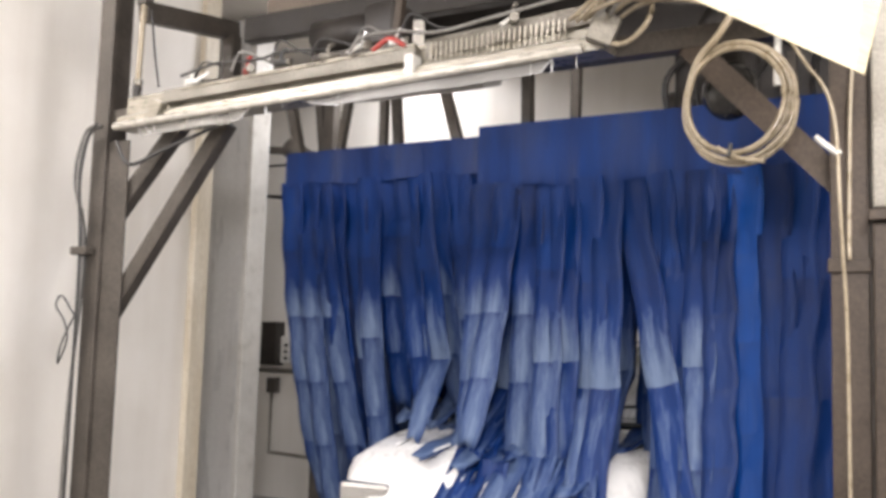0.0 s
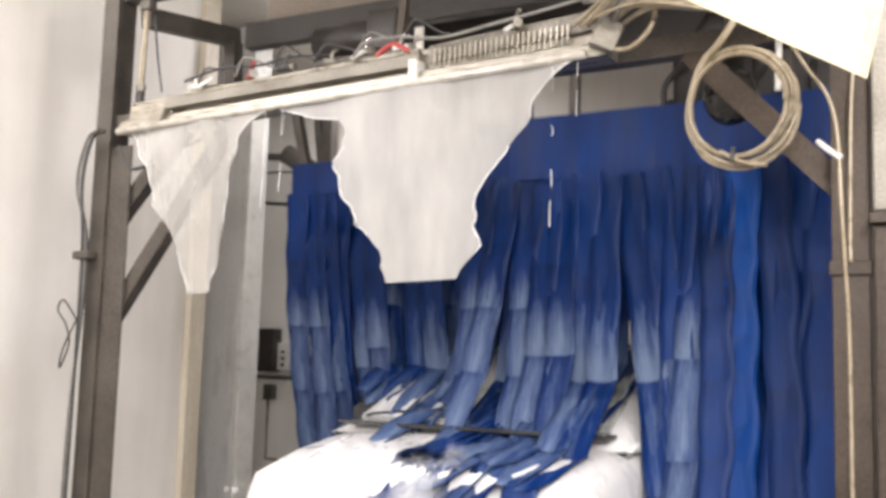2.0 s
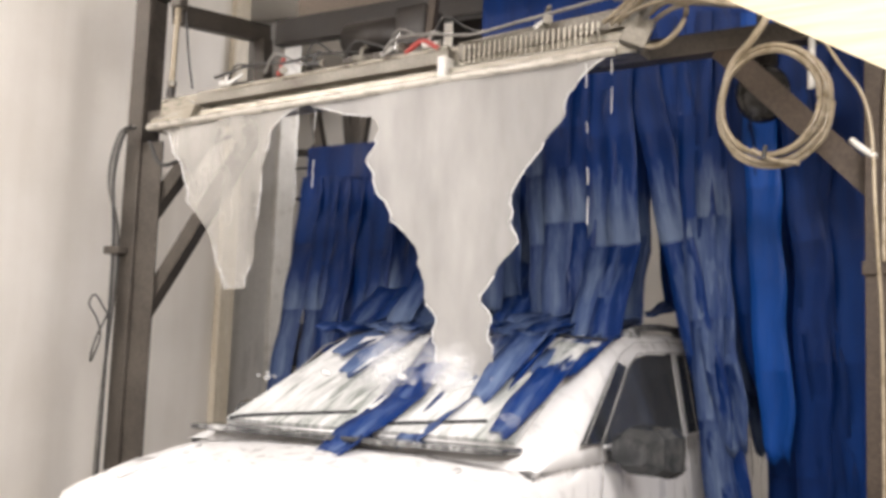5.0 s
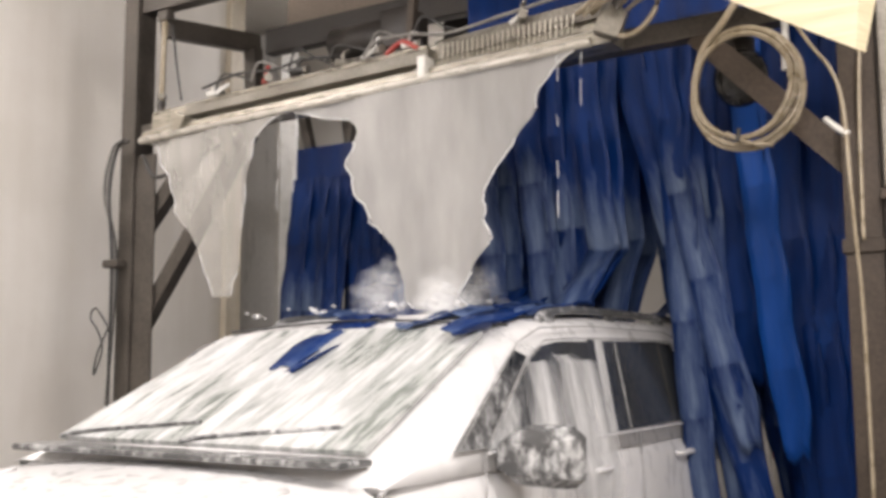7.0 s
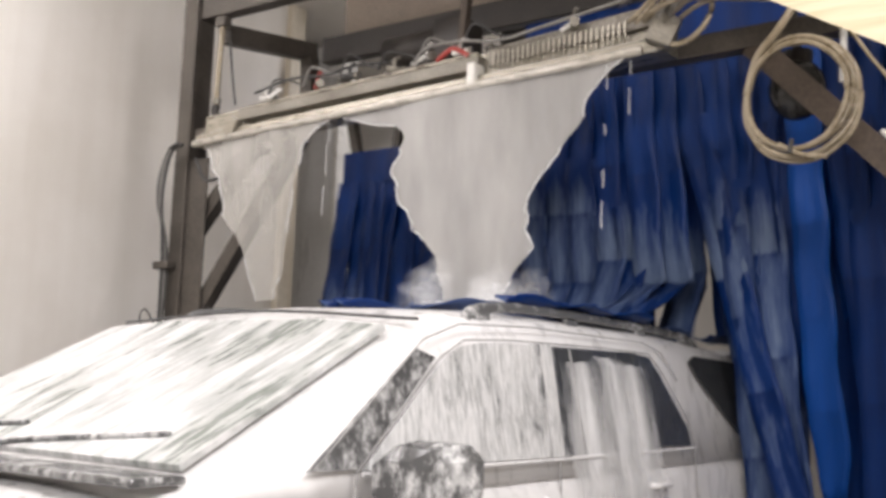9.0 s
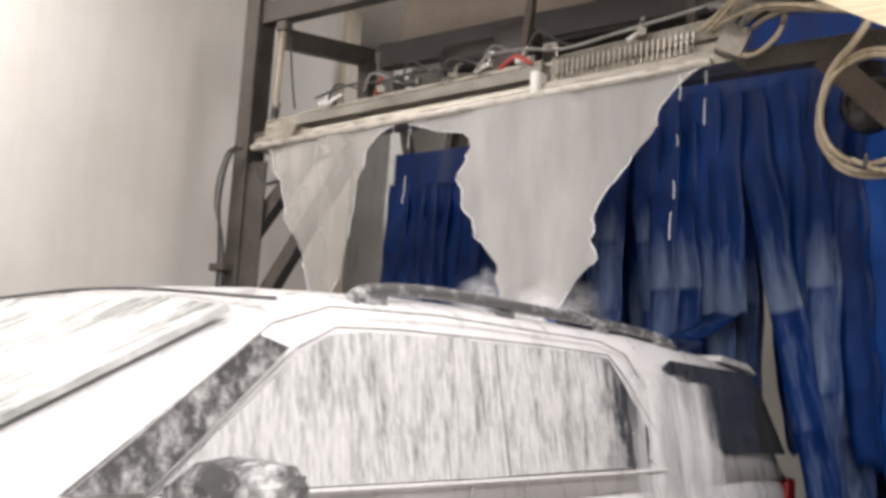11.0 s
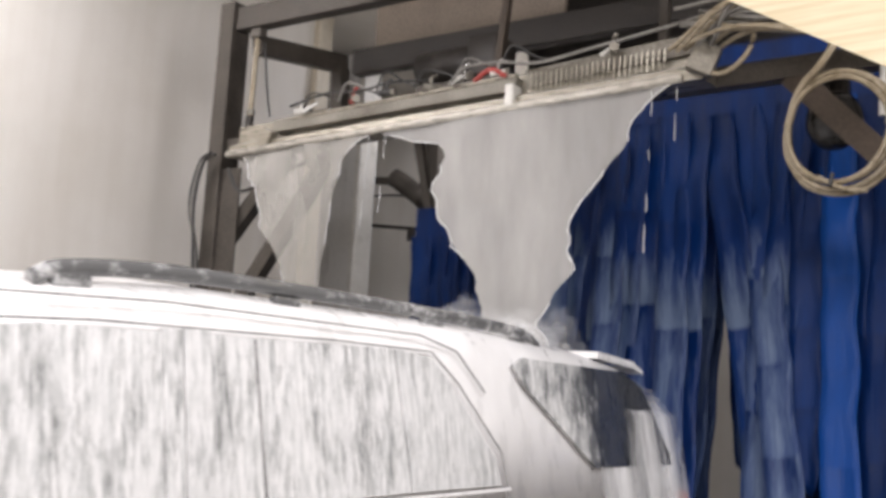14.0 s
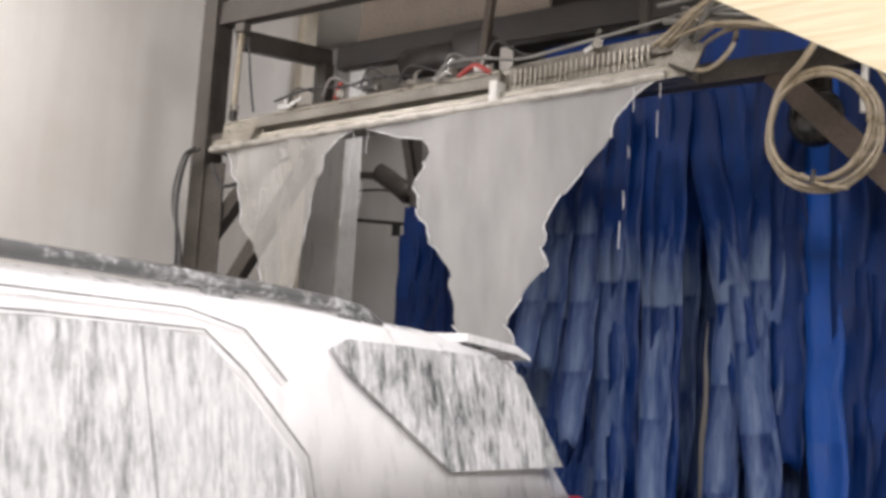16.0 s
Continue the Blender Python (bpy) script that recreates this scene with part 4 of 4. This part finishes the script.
def water_sheet(name, label, mat, edges, start, seed, bands=13):
    """A falling sheet in level bands. edges(v): its two sides at v metres under the lip."""
    root = empty(name, pose(0, AY - 0.1, 2.73), label, "water")
    rnd = random.Random(seed)
    made = []
    for b in range(bands):
        v0, v1 = b * BAND, (b + 1) * BAND
        bm = bmesh.new()
        cols = 14
        verts = [[[None] * (cols + 1) for _ in range(4)] for _ in range(2)]
        for i in range(4):
            v = v0 + (v1 - v0) * i / 3
            l, r = edges(v)
            if r - l < 0.02:
                l, r = (l + r) / 2 - 0.01, (l + r) / 2 + 0.01
            for j in range(cols + 1):
                x = l + (r - l) * j / cols
                lift = (x + 4.84) / 3.12 * 0.1
                y = 0.012 * math.sin(x * 5 + v * 4) + 0.006 * math.sin(x * 17 + v * 3) + 0.05 * v
                for s in range(2):
                    verts[s][i][j] = bm.verts.new((x, y + s * 0.006, lift - (v - v0)))
        for s in range(2):
            for i in range(3):
                for j in range(cols):
                    bm.faces.new((verts[s][i][j], verts[s][i][j + 1], verts[s][i + 1][j + 1], verts[s][i + 1][j]))
        band = part("fall", bm, mat, root, "", True)
        for e in (0, 1):
            pts = []
            for i in range(5):
                v = v0 + (v1 - v0) * i / 4
                x = edges(v)[e]
                pts.append((x, 0.012 * math.sin(x * 5 + v * 4) + 0.006 * math.sin(x * 17 + v * 3) + 0.05 * v, (x + 4.84) / 3.12 * 0.1 - (v - v0)))
            if noise.noise(Vector((b * 1.7, e * 5.0, seed))) < -0.1:
                continue
            part("rim", add_tube(bmesh.new(), pts, 0.0032, 6), FOAM, band, "white rolled rim of the sheet", True)
        band.location = (0, 0, -v0)
        made.append((band, v0, rnd.uniform(0, 6)))
    return root, made, start


def rag(v, k, size):
    """An uneven, torn edge."""
    return size * (noise.noise(Vector((v * 3.1, k, 0))) + 0.5 * noise.noise(Vector((v * 9.0, k, 5))) + 0.2 * noise.noise(Vector((v * 27.0, k, 9))))


def main_edges(v):
    l = -3.37 + 0.38 * v + 0.08 * abs(math.sin(v * 4.2 + 0.5)) + rag(v, 1.3, 0.13) - 0.4 * max(0.0, 1 - v / 0.13) ** 0.6
    r = -1.9 - 0.56 * v ** 0.66 - 0.06 * abs(math.sin(v * 3.6)) + rag(v, 7.7, 0.1)
    return l, max(l + 0.32, r)


def side_edges(v):
    l = -4.76 + 0.52 * v ** 0.8 + rag(v, 4.1, 0.09)
    r = -3.74 - 0.36 * v ** 0.5 + rag(v, 9.4, 0.1) + 0.1 * max(0.0, 1 - v / 0.1)
    return l, max(l + 0.05, r)


SHEETS = [water_sheet("water_sheet", "milky sheet of foam water falling from the trough", WATER, main_edges, 1.4, 3, 15),
          water_sheet("water_sheet", "thin narrow sheet of foam water beside the post", WATER_THIN, side_edges, 1.5, 9, 8)]


def drips(label, x, start, pieces, seed):
    """A broken string of water falling beside the sheet."""
    root = empty("water_drip", pose(x, AY - 0.1, 2.72 + (x + 4.84) / 3.12 * 0.1), label, "water", "strings of water")
    rnd = random.Random(seed)
    made = []
    v = 0.02
    for _ in range(pieces):
        long = rnd.uniform(0.05, 0.13)
        bow = rnd.uniform(-0.006, 0.006)
        drop = part("drop", add_tube(bmesh.new(), [(0, 0, 0), (bow, 0, -long * 0.3), (bow * 1.4, 0, -long * 0.7), (bow, 0, -long)], 0.0015, 6, 0.0024), FOAM, root, "", True)
        made.append((drop, v, 0))
        v += long + rnd.choice((0.004, 0.004, 0.06, 0.16))
    return root, made, start


for k, x in enumerate((-1.985, -3.58, -3.7, -1.86)):
    SHEETS.append(drips("broken string of white foam water falling from the trough", x, 1.55 + 0.06 * k, (4, 4, 5, 2)[k], k))


def foam_splash(name, label, x, spread, seed, count, veils):
    """Foam thrown up where the sheet meets the car, in soft uneven clots."""
    root = empty(name, pose(x, AY - 0.1, 1.0), label, "foam")
    rnd = random.Random(seed)
    for _ in range(count):
        bm = bmesh.new()
        r = rnd.uniform(0.006, 0.026)
        bmesh.ops.create_icosphere(bm, subdivisions=3, radius=r)
        off = rnd.uniform(0, 50)
        for v in bm.verts:
            v.co *= 1 + 0.4 * noise.noise(v.co * 18 + Vector((off, 0, 0))) + 0.25 * noise.noise(v.co * 40 + Vector((off, 3, 0)))
            v.co.z *= 0.45
        clot = part("clot", bm, SPRAY, root, "", True)
        clot.location = (rnd.uniform(-spread, spread), rnd.uniform(-0.3, 0.25), rnd.uniform(-0.03, 0.06) * rnd.random())
        clot.rotation_euler = (rnd.uniform(-.5, .5), rnd.uniform(-.5, .5), rnd.uniform(0, 6))
    # curved veils of fine spray round the foot of the sheet
    for k in range(veils):
        veil = part("mist", None, None, root, data=VEIL)
        veil.location = (rnd.uniform(-spread, spread) * 0.6, -0.12 + 0.08 * k, rnd.uniform(-0.02, 0.06))
        veil.rotation_euler = (rnd.uniform(-.5, .1), rnd.uniform(0, 6), rnd.uniform(-.4, .5))
    return root


def veil_mesh():
    bm = bmesh.new()
    n = 10
    grid = [[bm.verts.new((0.3 * (2 * i / n - 1), 0.09 * ((2 * i / n - 1) ** 2 + (2 * j / n - 1) ** 2) + 0.015 * math.sin(i * 1.7 + j), 0.3 * (2 * j / n - 1))) for i in range(n + 1)] for j in range(n + 1)]
    for j in range(n):
        for i in range(n):
            bm.faces.new((grid[j][i], grid[j][i + 1], grid[j + 1][i + 1], grid[j + 1][i]))
    ob = part("mist", bm, MIST, None, "", True)
    data = ob.data
    bpy.data.objects.remove(ob)
    return data


VEIL = veil_mesh()


def foam_run():
    """Foam running off the roof's edge and down the side of the car, where the sheet lands."""
    root = empty("foam_run", pose(CAR_X, AY - 0.12, 0), "white foam water running down the side of the car", "foam")
    for k, (dy, off) in enumerate(((-0.06, 0.05), (0.16, 0.035), (-0.3, 0.03))):
        bm = bmesh.new()
        grid = []
        for i in range(15):
            d = -0.75 + 1.5 * i / 14                     # height from the middle of the run
            z = 1.05 + d * 0.75
            x = 0.97 - max(0.0, z - 1.0) * 0.176 if z > 1.0 else 0.985
            if z > 1.5:
                x -= (z - 1.5) * 1.6
            grid.append([bm.verts.new((x + off + 0.003 * math.sin(j * 1.3 + i * 0.4 + k), -0.3 + 0.6 * j / 10 + 0.03 * math.sin(i * 0.5 + k), d * 0.75)) for j in range(11)])
        for a, b in zip(grid, grid[1:]):
            for j in range(10):
                bm.faces.new((a[j], a[j + 1], b[j + 1], b[j]))
        run = part("run", bm, RUN_FOAM, root, "", True)
        run.location = (0, dy, 0)
    return root


RUN = foam_run()
SPLASHES = [foam_splash("foam_splash", "white foam splashing where the sheet meets the car", -2.7, 0.38, 5, 30, 7),
            foam_splash("foam_splash", "thin foam splashing along the roof edge", -3.6, 0.3, 6, 10, 0)]


# ---- what moves ----
def clear(angle, y, z, long, t, over):
    """Swing a length of cloth forward from angle until it lies on the car or the floor instead of in it."""
    way = car_way(t)
    while angle > -1.6:
        if all(z - math.cos(angle) * long * k > (car_height(y + math.sin(angle) * long * k - way) if over else GROUND) - 0.045 for k in (0.5, 0.8, 1.0)):
            break
        angle -= 0.05
    return max(-1.6, angle)


def motions():
    walk(car, [(t, pose(CAR_X, car_way(t), CAR_Z)) for t in [k * 0.5 for k in range(33)]])
    for root, side, row, strips in CURTAINS:
        walk(root, [(t, Matrix.Translation(curtain_pose(side, row, t))) for t in ROWS])
        for up, folds, long, over, phase, lean, home in strips:
            ups, ends = [], [[] for _ in folds]
            for t in ROWS:
                at = curtain_pose(side, row, t)
                swing = 0.4 * (curtain_pose(side, row, t - 0.25).y - at.y) + 0.03 * math.sin(t * 2.3 + phase * 9)
                lash = 0.75 * (curtain_pose(side, row, t - 0.5).y - at.y) + 0.1 * math.sin(t * 2.9 + phase * 14)
                first = clear(swing, at.y, at.z + home.z, long, t, over)
                ups.append((t, Matrix.Translation(home) @ pose(0, 0, 0, math.degrees(first), lean + 1.5 * math.sin(t * 2 + phase * 20), 12 * phase)))
                y, z = math.sin(first) * long, -math.cos(first) * long
                for f, rows in enumerate(ends):
                    # each length follows the one above it, later and further
                    want = swing + (lash - swing) * (f + 1) / len(ends)
                    angle = clear(want, at.y + y, at.z + home.z + z, long, t, over)
                    c, s = math.cos(-first), math.sin(-first)
                    rows.append((t, pose(0, y * c - z * s, y * s + z * c, math.degrees(angle - first), 0, 0)))
                    y, z = y + math.sin(angle) * long, z - math.cos(angle) * long
            walk(up, ups)
            for fold, rows in zip(folds, ends):
                walk(fold, rows)
    for k, root in enumerate(SPLASHES):
        rows = []
        for j in range(81):
            t = j * 0.2
            z = car_height(AY - 0.15 - car_way(t)) if t > 1.7 else GROUND
            rows.append((t, pose(root.location.x + 0.03 * math.sin(t * 5 + k), AY - 0.15 + 0.05 * math.sin(t * 3.1 + k), (z if z > 0.3 else GROUND) + 0.01 * math.sin(t * 9))))
        walk(root, rows)
    # the run keeps to the height at which the sheet lands
    walk(RUN, [(j * 0.2, pose(CAR_X + 0.006 * math.sin(j * 1.1), AY - 0.12 + 0.03 * math.sin(j * 0.7), 1.01 + (car_height(AY - 0.15 - car_way(j * 0.2)) if j > 8 else GROUND) - 1.68)) for j in range(81)])
    for root, made, start in SHEETS:
        for band, v0, phase in made:
            # each band lies in the trough until the water starts, then falls to its place and wavers
            begin = start + 1.1 + 0.6 * (v0 - 7.5 * BAND) if len(made) > 12 and v0 > 7.5 * BAND else start
            rows = [(0.0, pose(0, 0.03, 0.06)), (begin, pose(0, 0.03, 0.06)), (begin + 0.12 + 0.28 * v0 ** 0.5, pose(0, 0, -v0))]
            t = begin + 0.9
            while t < 16.05:
                rows.append((t, pose(0.05 * v0 * math.sin(t * 2.6 + 1.2 * v0) + 0.02 * math.sin(t * 4.1 + v0), 0, -v0)))
                t += 0.3
            walk(band, rows)


motions()
